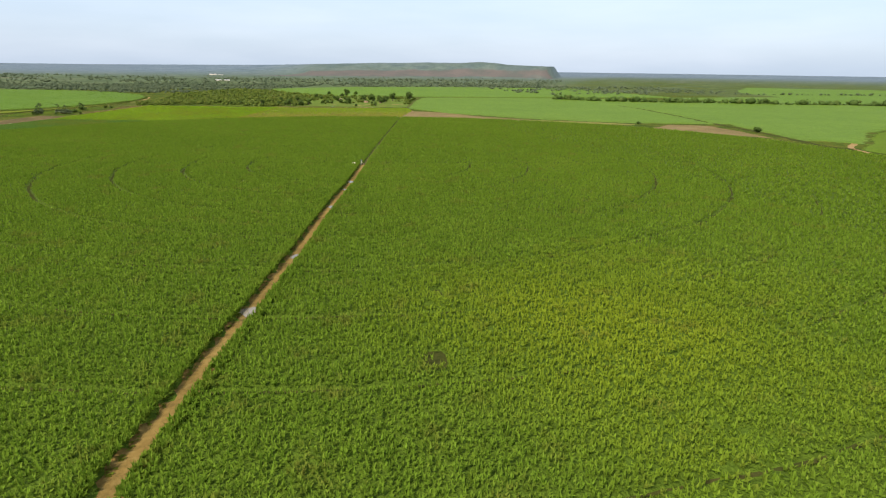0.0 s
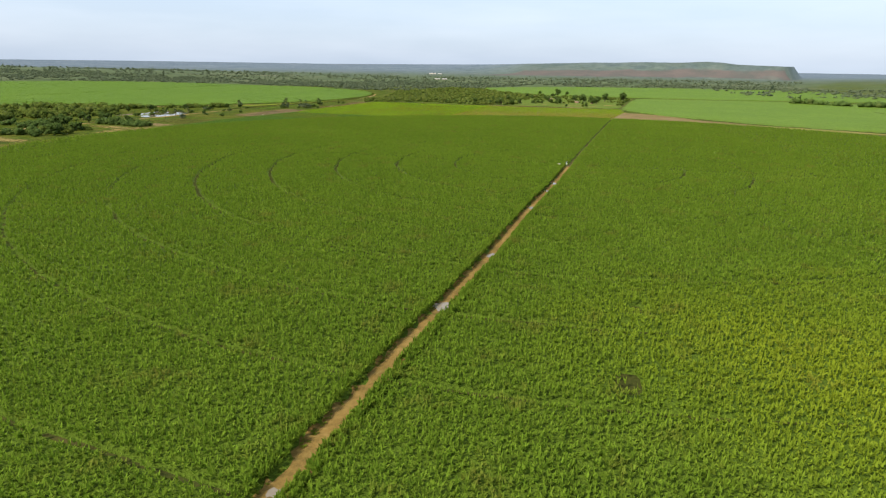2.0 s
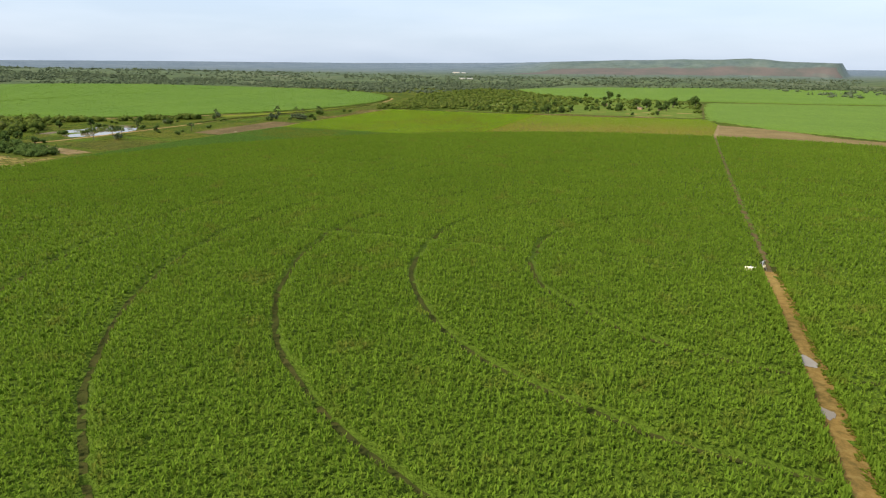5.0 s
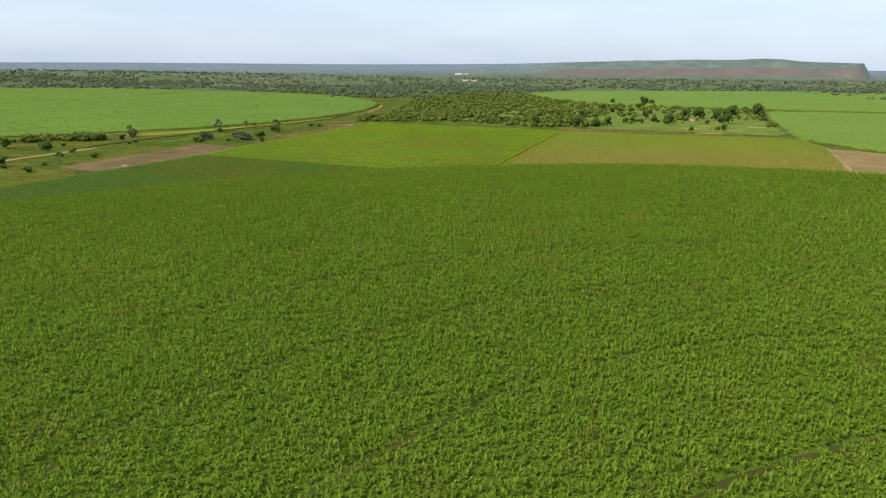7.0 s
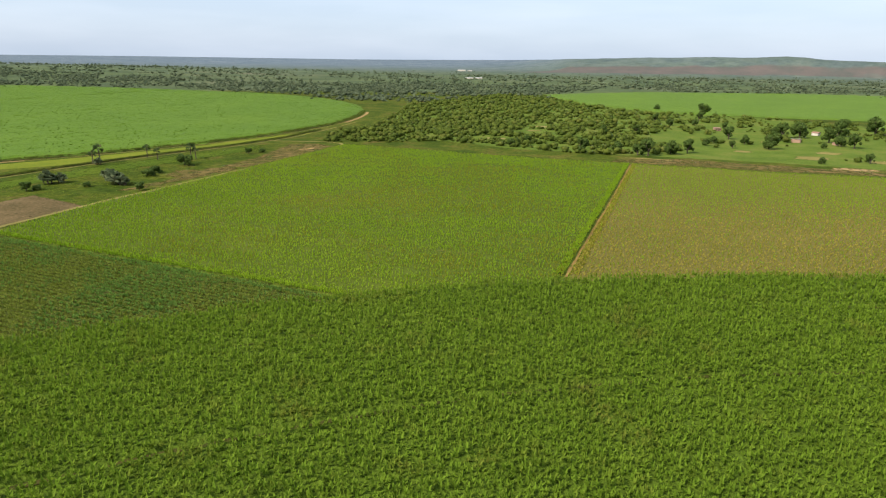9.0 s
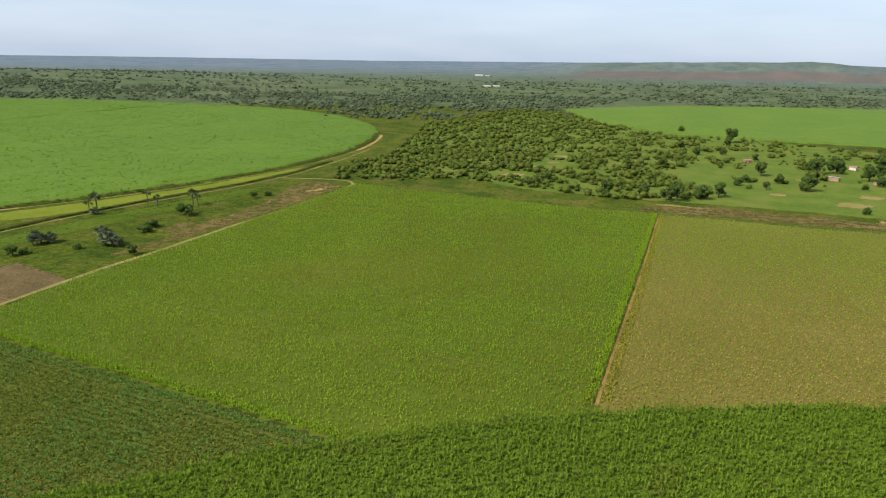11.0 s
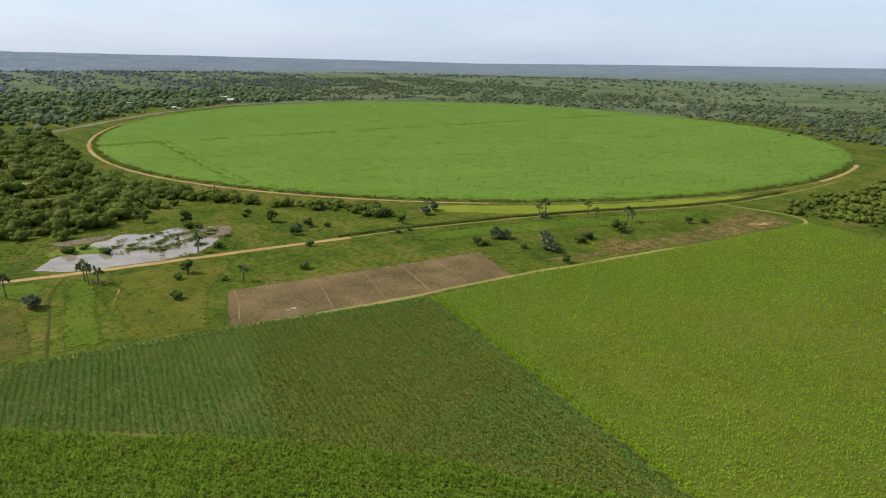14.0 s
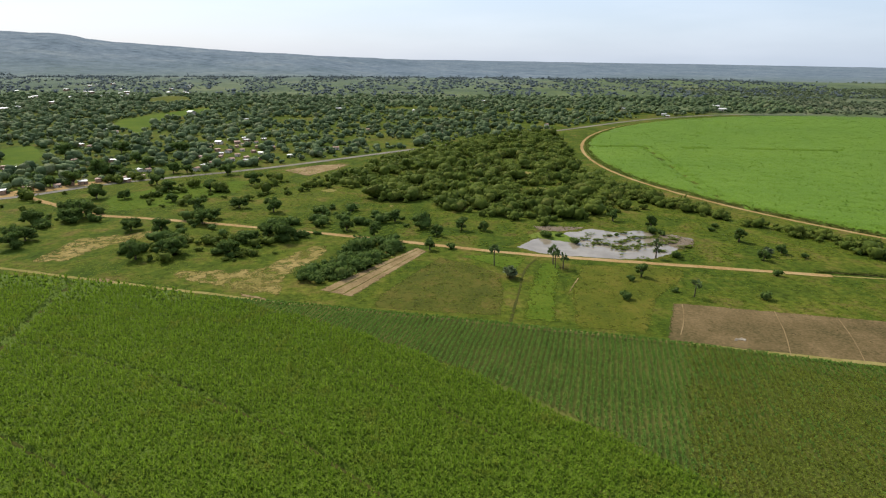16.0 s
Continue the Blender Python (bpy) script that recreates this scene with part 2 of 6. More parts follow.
def thinning(material, scale=0.7, cut=0.5):
    """Lets the ground show through a cover where it is thin, by its "cover" attribute and noise."""
    m = material.copy()
    n, l = m.node_tree.nodes, m.node_tree.links
    at = n.new("ShaderNodeAttribute")
    at.attribute_name = "cover"
    ad = n.new("ShaderNodeMath")
    ad.operation = "MULTIPLY_ADD"
    l.new(noise_node(n, l, scale, 6.0, 0.7), ad.inputs[0])
    ad.inputs[1].default_value = 1.6
    l.new(at.outputs["Fac"], ad.inputs[2])
    rm = n.new("ShaderNodeMapRange")
    rm.inputs[1].default_value, rm.inputs[2].default_value = 0.8 + cut, 1.05 + cut
    l.new(ad.outputs[0], rm.inputs[0])
    l.new(rm.outputs[0], n["Principled BSDF"].inputs["Alpha"])
    return m


def meadow_colour(n, l):
    big = noise_node(n, l, 0.022, 5.0, 0.62)
    mid = noise_node(n, l, 0.13, 6.0, 0.72)
    fine = noise_node(n, l, 0.9, 6.0, 0.78)
    c = ramp(n, l, big, [(0.30, (0.030, 0.048, 0.006)), (0.46, (0.048, 0.070, 0.008)), (0.58, (0.084, 0.098, 0.012)), (0.68, (0.120, 0.088, 0.024))])
    c2 = ramp(n, l, mid, [(0.32, (0.022, 0.040, 0.006)), (0.46, (0.046, 0.070, 0.008)), (0.54, (0.088, 0.098, 0.013)), (0.64, (0.132, 0.092, 0.030))])
    c = mixed(n, l, 0.6, c, c2)
    return mixed(n, l, 0.85, c, ramp(n, l, fine, [(0.36, (0.4, 0.43, 0.38)), (0.5, (0.95, 0.95, 0.95)), (0.64, (1.4, 1.35, 1.25))]), "MULTIPLY"), fine


def savanna_colour(n, l):
    """Wooded plain: dark tree clumps over olive and dun ground, greyed for haze."""
    far = noise_node(n, l, 0.0045, 5.0, 0.6)
    belt = noise_node(n, l, 0.018, 4.0, 0.65)
    clump = noise_node(n, l, 0.13, 4.0, 0.75)
    ground = ramp(n, l, far, [(0.32, (0.078, 0.104, 0.036)), (0.5, (0.104, 0.126, 0.050)), (0.64, (0.122, 0.124, 0.066)), (0.78, (0.145, 0.122, 0.084))])
    woods_c = ramp(n, l, belt, [(0.30, (0.052, 0.070, 0.034)), (0.55, (0.070, 0.092, 0.044)), (0.8, (0.090, 0.110, 0.056))])
    add = n.new("ShaderNodeMath")
    add.operation = "ADD"
    l.new(belt, add.inputs[0])
    l.new(clump, add.inputs[1])
    rm = n.new("ShaderNodeMapRange")
    rm.inputs[1].default_value, rm.inputs[2].default_value = 0.9, 1.2
    l.new(add.outputs[0], rm.inputs[0])
    return mixed(n, l, rm.outputs[0], woods_c, ground)


def cover_weight(n, l, name, edge, scale):
    """A land cover weight of the ground, broken up along its edge."""
    at = n.new("ShaderNodeAttribute")
    at.attribute_name = name
    ns = noise_node(n, l, scale, 4.0, 0.7)
    m = n.new("ShaderNodeMath")
    m.operation = "MULTIPLY_ADD"
    l.new(ns, m.inputs[0])
    m.inputs[1].default_value = edge
    l.new(at.outputs["Fac"], m.inputs[2])
    rm = n.new("ShaderNodeMapRange")
    rm.inputs[1].default_value, rm.inputs[2].default_value = 0.4 + edge * 0.5, 0.6 + edge * 0.5
    l.new(m.outputs[0], rm.inputs[0])
    return rm.outputs[0]


def ground_material():
    m, n, l, b = nodes_of("open_land")
    c, fine = meadow_colour(n, l)
    c = mixed(n, l, cover_weight(n, l, "wooded", 0.8, 0.02), c, savanna_colour(n, l))
    # Far woods tone with blue-grey distance haze painted into the colour.
    hazy_forest = ramp(n, l, noise_node(n, l, 0.008, 6.0, 0.75), [(0.34, (0.088, 0.116, 0.146)), (0.52, (0.130, 0.160, 0.192)), (0.68, (0.166, 0.190, 0.208))])
    hazy_forest = mixed(n, l, 0.8, hazy_forest, ramp(n, l, noise_node(n, l, 0.045, 6.0, 0.8), [(0.36, (0.5, 0.55, 0.58)), (0.5, (0.95, 0.95, 0.95)), (0.66, (1.4, 1.35, 1.25))]), "MULTIPLY")
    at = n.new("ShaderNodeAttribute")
    at.attribute_name = "far_haze"
    c = mixed(n, l, at.outputs["Fac"], c, hazy_forest)
    rock = ramp(n, l, noise_node(n, l, 0.02, 6.0, 0.75), [(0.3, (0.080, 0.086, 0.072)), (0.5, (0.112, 0.096, 0.082)), (0.7, (0.136, 0.108, 0.092))])
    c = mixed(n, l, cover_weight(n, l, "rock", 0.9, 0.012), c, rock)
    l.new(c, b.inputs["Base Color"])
    b.inputs["Roughness"].default_value = 0.95
    b.inputs["Specular IOR Level"].default_value = 0.02
    bumped(n, l, b, fine, 0.5, 0.2)
    return m


def water_material():
    m, n, l, b = nodes_of("muddy_water")
    c = ramp(n, l, noise_node(n, l, 0.25, 4.0, 0.6), [(0.35, (0.17, 0.135, 0.09)), (0.65, (0.24, 0.20, 0.145))])
    l.new(c, b.inputs["Base Color"])
    b.inputs["Roughness"].default_value = 0.07
    b.inputs["IOR"].default_value = 1.33
    b.inputs["Specular IOR Level"].default_value = 0.5
    bumped(n, l, b, noise_node(n, l, 3.0, 2.0), 0.05, 0.05)
    return m


def paint_material(name, colour, rough=0.5, metal=0.0, wear=0.25):
    m, n, l, b = nodes_of(name)
    c = ramp(n, l, noise_node(n, l, 1.6, 5.0, 0.7), [(0.3, scaled(colour, 1 - wear)), (0.6, colour), (0.8, scaled(colour, 1 + wear * 0.3))])
    l.new(c, b.inputs["Base Color"])
    b.inputs["Roughness"].default_value, b.inputs["Metallic"].default_value = rough, metal
    return m


STRAW_THIN, DRYWEED_THIN, FALLOW_THIN, LUSH_THIN = thinning(STRAW, 0.5, 0.82), thinning(DRYWEED, 0.5, 0.80), thinning(FALLOW, 0.9, 0.68), thinning(LUSH, 0.9, 0.66)
BROWN_ROW_THIN, MUD_THIN, SPOT_THIN, CORNER_THIN = thinning(OLIVE_MEADOW, 1.2, 0.62), thinning(MUDDY, 0.9, 0.7), thinning(PATHGRASS, 0.6, 0.6), thinning(PALE, 0.8, 0.62)
OLIVE_THIN, DIRT_THIN, PALE_THIN, BARE_THIN = thinning(OLIVE_MEADOW, 0.9, 0.68), thinning(DIRT, 0.6, 0.78), thinning(PALE, 1.3, 0.58), thinning(BARE, 0.8, 0.56)
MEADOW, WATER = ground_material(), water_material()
TIN = paint_material("white_tin_roof", (0.56, 0.53, 0.48), 0.5, 0.0, 0.4)
RUST = paint_material("rusty_tin_roof", (0.30, 0.16, 0.10), 0.7, 0.0, 0.4)
MUD = paint_material("mud_brick_wall", (0.36, 0.22, 0.14), 0.95)
PLASTER = paint_material("pale_plaster_wall", (0.60, 0.52, 0.42), 0.9)
LIMESTONE = paint_material("pale_lime_lumps", (0.42, 0.36, 0.27), 0.95, 0.0, 0.35)
DOORWOOD = paint_material("dark_door_wood", (0.09, 0.06, 0.04), 0.7)
CREAM = paint_material("cream_enamel", (0.78, 0.68, 0.44), 0.4)
STEEL = paint_material("galvanised_steel", (0.45, 0.45, 0.44), 0.45, 0.8)


# ---- mesh helpers ----
def mesh_of(name, verts, faces, material, smooth=False):
    """A mesh from arrays: faces is (n, 3) or (n, 4)."""
    verts, faces = np.asarray(verts, np.float32), np.asarray(faces, np.int32)
    me = bpy.data.meshes.new(name)
    k = faces.shape[1]
    me.vertices.add(len(verts))
    me.vertices.foreach_set("co", verts.ravel())
    me.loops.add(faces.size)
    me.loops.foreach_set("vertex_index", faces.ravel())
    me.polygons.add(len(faces))
    me.polygons.foreach_set("loop_start", np.arange(0, faces.size, k, dtype=np.int32))
    me.polygons.foreach_set("loop_total", np.full(len(faces), k, np.int32))
    if smooth:
        me.polygons.foreach_set("use_smooth", np.ones(len(faces), bool))
    for mt in material if isinstance(material, (list, tuple)) else [material]:
        me.materials.append(mt)
    me.update(calc_edges=True)
    me.validate()
    return me


def from_bmesh(name, bm, material, smooth=False):
    me = bpy.data.meshes.new(name)
    bm.to_mesh(me)
    bm.free()
    me.materials.append(material)
    if smooth:
        me.polygons.foreach_set("use_smooth", np.ones(len(me.polygons), bool))
    return me


def part(name, me, parent, label=""):
    ob = new(name, me)
    ob.parent = parent
    return tagged(ob, label) if label else ob


def smooth01(v):
    v = np.clip(v, 0, 1)
    return v * v * (3 - 2 * v)


# Heights of the far ridges, by bearing in degrees.
RIDGE = [(-180, 40), (-150, 80), (-130, 102), (-123, 101), (-119.5, 99), (-117.3, 85), (-111.7, 73), (-106.6, 63), (-101.5, 54), (-93, 48), (-83, 47), (-80.5, 46),
         (-69.5, 42), (-61, 34), (-55, 28), (-45, 13), (-32, 17), (-22, 16), (-15, 15), (-5, 22), (2, 26), (8, 31), (15, 34), (19.5, 37), (21, 34.5), (22.6, 30), (26.5, 28), (26.9, 0), (180, 0)]


def lie(x, y):
    """Height of the land: flat fields, a gentle rise to the west, ridges far off."""
    x, y = np.asarray(x, float), np.asarray(y, float)
    s = np.maximum(0.0, -x - 230)
    z = np.minimum(14.0, 0.024 * s * s / (s + 40))
    r = np.hypot(x - HUB[0], y - HUB[1])
    az = np.degrees(np.arctan2(x - HUB[0], y - HUB[1]))
    top = np.interp(az, [a for a, _ in RIDGE], [h for _, h in RIDGE])
    start = np.interp(az, [-100, -72, -10, 3, 27], [1000, 1400, 1400, 1250, 1390])
    end = np.interp(az, [-100, -72, -10, 3, 27], [1900, 3900, 3900, 1600, 1440])
    top = top * (1 - smooth01((r - 1750) / 150) * smooth01((az - 10) / 6))
    return z * (1 - smooth01((r - 900) / 500)) + top * smooth01((r - start) / (end - start))


def lie1(x, y):
    return float(lie(x, y))


def inside(poly, x, y):
    """Which points lie in a polygon."""
    x, y = np.asarray(x, float), np.asarray(y, float)
    hit = np.zeros(x.shape, bool)
    for (x0, y0), (x1, y1) in zip(poly, poly[1:] + poly[:1]):
        if y0 != y1:
            hit ^= ((y0 > y) != (y1 > y)) & (x < (x1 - x0) * (y - y0) / (y1 - y0) + x0)
    return hit


def waves(x, y, size, seed=0):
    """Smooth irregular waves of about that size, from -1 to 1."""
    g = np.random.default_rng(seed)
    v = np.zeros(np.shape(x))
    for i in range(7):
        a, k, p = g.uniform(0, 6.28), 6.28 / size * g.uniform(0.6, 1.6), g.uniform(0, 6.28)
        v = v + np.sin(k * (x * np.cos(a) + y * np.sin(a)) + p)
    return v / 4.0


# ---- ground ----
def build_ground():
    az = np.radians(np.concatenate([np.arange(-135, 60, 0.6), np.arange(60, 225, 3.0)]))
    rad = np.concatenate([[0.0, 60, 120, 180], 200 * 1.022 ** np.arange(0, 147), [4950]])
    rad = rad[rad <= 4950]
    A, R = np.meshgrid(az, rad, indexing="ij")
    X, Y = HUB[0] + R * np.sin(A), HUB[1] + R * np.cos(A)
    Z = lie(X, Y)
    rough = smooth01((R - 800) / 600) * (0.03 * Z + 0.3)
    Z = Z + rough * waves(X, Y, 160, 3) + 0.4 * rough * waves(X, Y, 45, 4)
    na, nr = A.shape
    idx = np.arange(na * nr).reshape(na, nr)
    nxt = np.roll(idx, -1, axis=0)
    f = np.stack([idx[:, :-1], idx[:, 1:], nxt[:, 1:], nxt[:, :-1]], -1).reshape(-1, 4)
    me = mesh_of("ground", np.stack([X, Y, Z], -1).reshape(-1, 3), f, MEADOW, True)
    D = np.degrees(A)
    lo, hi = np.interp(D, [-3, 4, 24.5], [1300, 1290, 1388]), np.interp(D, [-3, 4, 24.5], [1330, 1410, 1424])
    rock = smooth01((R - lo + 25) / 50) * smooth01((hi + 25 - R) / 50) * smooth01((D + 5) / 6) * smooth01((29 - D) / 1.5)
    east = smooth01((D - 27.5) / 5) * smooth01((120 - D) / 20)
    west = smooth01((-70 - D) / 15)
    # Share of the painted haze colour, growing with distance from the hub.
    far_haze = 0.9 * smooth01((R - 650 - 300 * east + 230 * west) / (1650 - 450 * west))
    for name, w in (("wooded", smooth01((R - 380) / 160) * (1 - 0.5 * east)), ("far_haze", far_haze), ("rock", rock)):
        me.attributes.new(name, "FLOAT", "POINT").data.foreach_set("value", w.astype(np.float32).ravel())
    tagged(new("ground", me), "green meadow plain with wooded savanna reaching the horizon", "ground", kind="structure")


build_ground()


def sheet(name, outline, material, z, label, category, step=6.0, rag=0.25):
    """A thin patch of land cover on the ground, with a slightly ragged outline."""
    pts = []
    for (x0, y0), (x1, y1) in zip(outline, outline[1:] + outline[:1]):
        k = max(1, int(math.hypot(x1 - x0, y1 - y0) / step))
        for i in range(k):
            pts.append((x0 + (x1 - x0) * i / k + random.uniform(-rag, rag), y0 + (y1 - y0) * i / k + random.uniform(-rag, rag)))
    got = delaunay_2d_cdt([Vector(q) for q in pts], [], [list(range(len(pts)))], 1, 1e-4)
    v = [(q.x, q.y, lie1(q.x, q.y) + z) for q in got[0]]
    f = [t if (v[t[1]][0] - v[t[0]][0]) * (v[t[2]][1] - v[t[0]][1]) > (v[t[1]][1] - v[t[0]][1]) * (v[t[2]][0] - v[t[0]][0]) else t[::-1] for t in got[2]]
    return tagged(new(name, mesh_of(name, v, f, material)), label, category, kind="structure")


def cover_sheet(name, outline, material, z, label, category, fade=2.0, full=1.0, step=0.7):
    """A patch of land cover that thins out towards its outline."""
    xs, ys = [q[0] for q in outline], [q[1] for q in outline]
    X, Y = np.meshgrid(np.arange(min(xs) - step, max(xs) + 2 * step, step), np.arange(min(ys) - step, max(ys) + 2 * step, step), indexing="ij")
    near = np.full(X.shape, 1e9)
    for (x0, y0), (x1, y1) in zip(outline, outline[1:] + outline[:1]):
        dx, dy = x1 - x0, y1 - y0
        t = np.clip(((X - x0) * dx + (Y - y0) * dy) / (dx * dx + dy * dy), 0, 1)
        near = np.minimum(near, np.hypot(X - x0 - t * dx, Y - y0 - t * dy))
    W = full * smooth01(np.where(inside(outline, X, Y), near, 0.0) / fade)
    idx = np.arange(X.size).reshape(X.shape)
    f = np.stack([idx[:-1, :-1], idx[1:, :-1], idx[1:, 1:], idx[:-1, 1:]], -1)
    f = f[(W[:-1, :-1] + W[1:, :-1] + W[1:, 1:] + W[:-1, 1:]) > 0]
    used, f = np.unique(f, return_inverse=True)
    me = mesh_of(name, np.stack([X, Y, lie(X, Y) + z], -1).reshape(-1, 3)[used], f.reshape(-1, 4), material)
    me.attributes.new("cover", "FLOAT", "POINT").data.foreach_set("value", W.ravel()[used].astype(np.float32))
    return tagged(new(name, me), label, category, kind="structure")


def smoothed(points, step=3.0):
    """A flowing line through the points."""
    p = [Vector((x, y)) for x, y in points]
    p = [p[0] * 2 - p[1]] + p + [p[-1] * 2 - p[-2]]
    out = []
    for a, b, c, d in zip(p, p[1:], p[2:], p[3:]):
        k = max(2, int((c - b).length / step))
        for i in range(k):
            t = i / k
            out.append(0.5 * (2 * b + (c - a) * t + (2 * a - 5 * b + 4 * c - d) * t * t + (3 * b - a - 3 * c + d) * t ** 3))
    return out + [p[-2]]


def ribbon(name, points, width, material, z, label, category, wobble=0.15, crown=0.0):
    """A road or path along a line."""
    line = smoothed(points)
    v, f = [], []
    for i, q in enumerate(line):
        d = (line[min(i + 1, len(line) - 1)] - line[max(i - 1, 0)]).normalized()
        s = Vector((d.y, -d.x))
        w = width / 2
        for k in (-1, -0.4, 0.4, 1):
            o = q + s * (k * w + (random.uniform(-wobble, wobble) * width if abs(k) == 1 else 0))
            v.append((o.x, o.y, lie1(o.x, o.y) + z + (crown if abs(k) < 1 else 0)))
        if i:
            f += [(4 * i - 4 + k, 4 * i - 3 + k, 4 * i + 1 + k, 4 * i + k) for k in range(3)]
    return tagged(new(name, mesh_of(name, v, f, material, True)), label, category, kind="structure")


# ---- first cane circle ----
PIVOT = (0.8, -1.0)
TRACK = [(-34, -150), (-27, -120), (-22.6, -100.6), (-19.6, -89), (-15.4, -72.3), (-9.5, -46), (-3.8, -23.4), (1.4, -0.3), (12.9, 48.6), (28, 111), (34, 135)]
TRACK_Y, TRACK_X = [q[1] for q in TRACK], [q[0] for q in TRACK]
RUTS = [25.3, 38.5, 51.8, 65.2, 78.8, 92.6, 106.0, 120.0, 132.5]


def cane_ruts(x, y, half=0.35):
    """True in the wheel ruts of the pivot's towers."""
    r = np.hypot(x - PIVOT[0], y - PIVOT[1])
    a = np.arctan2(y - PIVOT[1], x - PIVOT[0])
    patchy = waves(a * 40, r, 30, 5)
    hit = np.zeros(np.shape(x), bool)
    for i, q in enumerate(RUTS):
        wide = half * (1.0 if q < 85 else 0.8 if q < 100 else 0.7 if q < 125 else 0.45) * (1 + 0.28 * smooth01((-6 - x) / 6) * smooth01((14 - y) / 10))
        hit |= (np.abs(r - q - 0.25 * waves(a * q, r * 0, 14, 20 + i)) < wide * (1 + 0.4 * waves(a * q, r * 0, 3, 60 + i))) & (patchy + 0.35 * waves(a * q, r * 0, 5, 40 + i) + 0.6 * (x < -12) * (r > 30) > -0.2 - 0.25 * ((x < -10) & (y < 12)))
    return hit


def cane_cover(x, y, gap=0.0, worn=True):
    """1 where cane stands, 0 on tracks, wheel ruts and clearings."""
    x, y = np.asarray(x, float), np.asarray(y, float)
    r = np.hypot(x - PIVOT[0], y - PIVOT[1])
    edge = 140.0 + 0.3 * waves(x, y, 9, 1) + 0.8 * smooth01((x + 40) / 25) - 0.6 * np.exp(-((x + 100) / 9) ** 2)
    c = r < edge
    half = np.where(y < 2, 0.84, 0.42) + 0.04 * waves(x * 0, y, 7, 2)
    c &= np.abs(x - np.interp(y, TRACK_Y, TRACK_X)) > half + gap
    if worn:
        c &= ~cane_ruts(x, y)
    ray = np.abs(y - (PIVOT[1] + 0.5 - 0.16 * (x - PIVOT[0])))
    c &= ~((ray < 0.6 + gap) & (np.abs(x) < 60) & (waves(x, y * 0, 9, 7) > -0.5))
    c &= ~((np.abs(y - (31.2 + 0.22 * (x + 125))) < 0.6 + gap) & (x < -84))
    c &= ~(np.hypot((x + 4.9) / 0.75, (y + 102.9) / 1.7) < 1.0 + 0.5 * waves(x, y, 0.9, 13))
    c &= ~(np.hypot((x + 1.4) / 0.7, (y + 87.9) / 1.2) < 1.0 + 0.5 * waves(x, y, 0.9, 14))
    c &= ~((np.hypot((x + 3.4) / 2.6, (y + 96) / 11) < 1.0) & (waves(x, y, 1.7, 12) > 0.7))
    c &= ~((np.hypot((x - 18.3) / 1.6, (y + 73.6)) < 0.55))
    c &= r > 1.3
    return c


def canopy(name, box, step, cover, height, lump, material, label, category, size=2.2, broken=0.0, low=0.016, dip=None):
    """The closed top of a crop: a lumpy sheet that drops to the ground along gaps and edges."""
    xs, ys = np.arange(box[0], box[2], step), np.arange(box[1], box[3], step)
    X, Y = np.meshgrid(xs, ys, indexing="ij")
    g = np.random.default_rng(5)
    X = X + g.uniform(-0.3, 0.3, X.shape) * step
    Y = Y + g.uniform(-0.3, 0.3, Y.shape) * step
    C = cover(X, Y)
    H = height * (0.72 + lump * g.uniform(-0.5, 0.5, X.shape) + 0.4 * lump * waves(X, Y, size, 8))
    C[0], C[-1], C[:, 0], C[:, -1] = False, False, False, False
    H = np.where(g.uniform(0, 1, X.shape) < broken, 0.3 * H, H)
    if dip:
        H = np.where(dip(X, Y), 0.25 * H, H)
    Z = np.where(C, H, low) + lie(X, Y)
    idx = np.arange(X.size).reshape(X.shape)
    f = np.stack([idx[:-1, :-1], idx[1:, :-1], idx[1:, 1:], idx[:-1, 1:]], -1)
    keep = (C[:-1, :-1] | C[1:, :-1] | C[1:, 1:] | C[:-1, 1:])
    f = f[keep]
    used, f = np.unique(f, return_inverse=True)
    v = np.stack([X, Y, Z], -1).reshape(-1, 3)[used]
    f = f.reshape(-1, 4)
    me = mesh_of(name, v, f, material)
    return tagged(new(name, me), label, category, kind="stuff")


def tops(name, x, y, height, spread, blades, width, material, label, category, seed=1, lump=0.16, arch=0.5):
    """Dense leafy tops: pointed leaves that spread from each stem, some upright and some arching."""
    g = np.random.default_rng(seed)
    n = len(x)
    z = lie(x, y)
    h = height * g.uniform(0.78, 1.18, n) * (1 + lump * waves(x, y, 1.4, seed + 60) + 0.5 * lump * waves(x, y, 5.0, seed + 61))
    turn = g.uniform(0, 6.28, n)
    V = []
    for k in range(blades):
        steep = k >= round(arch * blades)
        a = turn + 6.283 * k / blades + g.uniform(-0.6, 0.6, n)
        out = spread * g.uniform(0.6, 1.25, n) * (0.5 if steep else 0.95)
        w = width * g.uniform(0.75, 1.25, n)
        lean = g.uniform(-0.35, 0.35, n)
        dx, dy = np.cos(a), np.sin(a)
        foot = z + h * (0.46 if steep else 0.62)
        tip = z + h * (g.uniform(0.92, 1.2, n) if steep else g.uniform(0.64, 1.0, n))
        V.append(np.stack([np.stack([x - dy * w, y + dx * w, foot + lean * w], -1), np.stack([x + dy * w, y - dx * w, foot - lean * w], -1), np.stack([x + out * dx, y + out * dy, tip], -1)], 1))
    V = np.stack(V, 1).reshape(-1, 3)
    return tagged(new(name, mesh_of(name, V, np.arange(n * blades * 3).reshape(-1, 3), material)), label, category, kind="stuff")


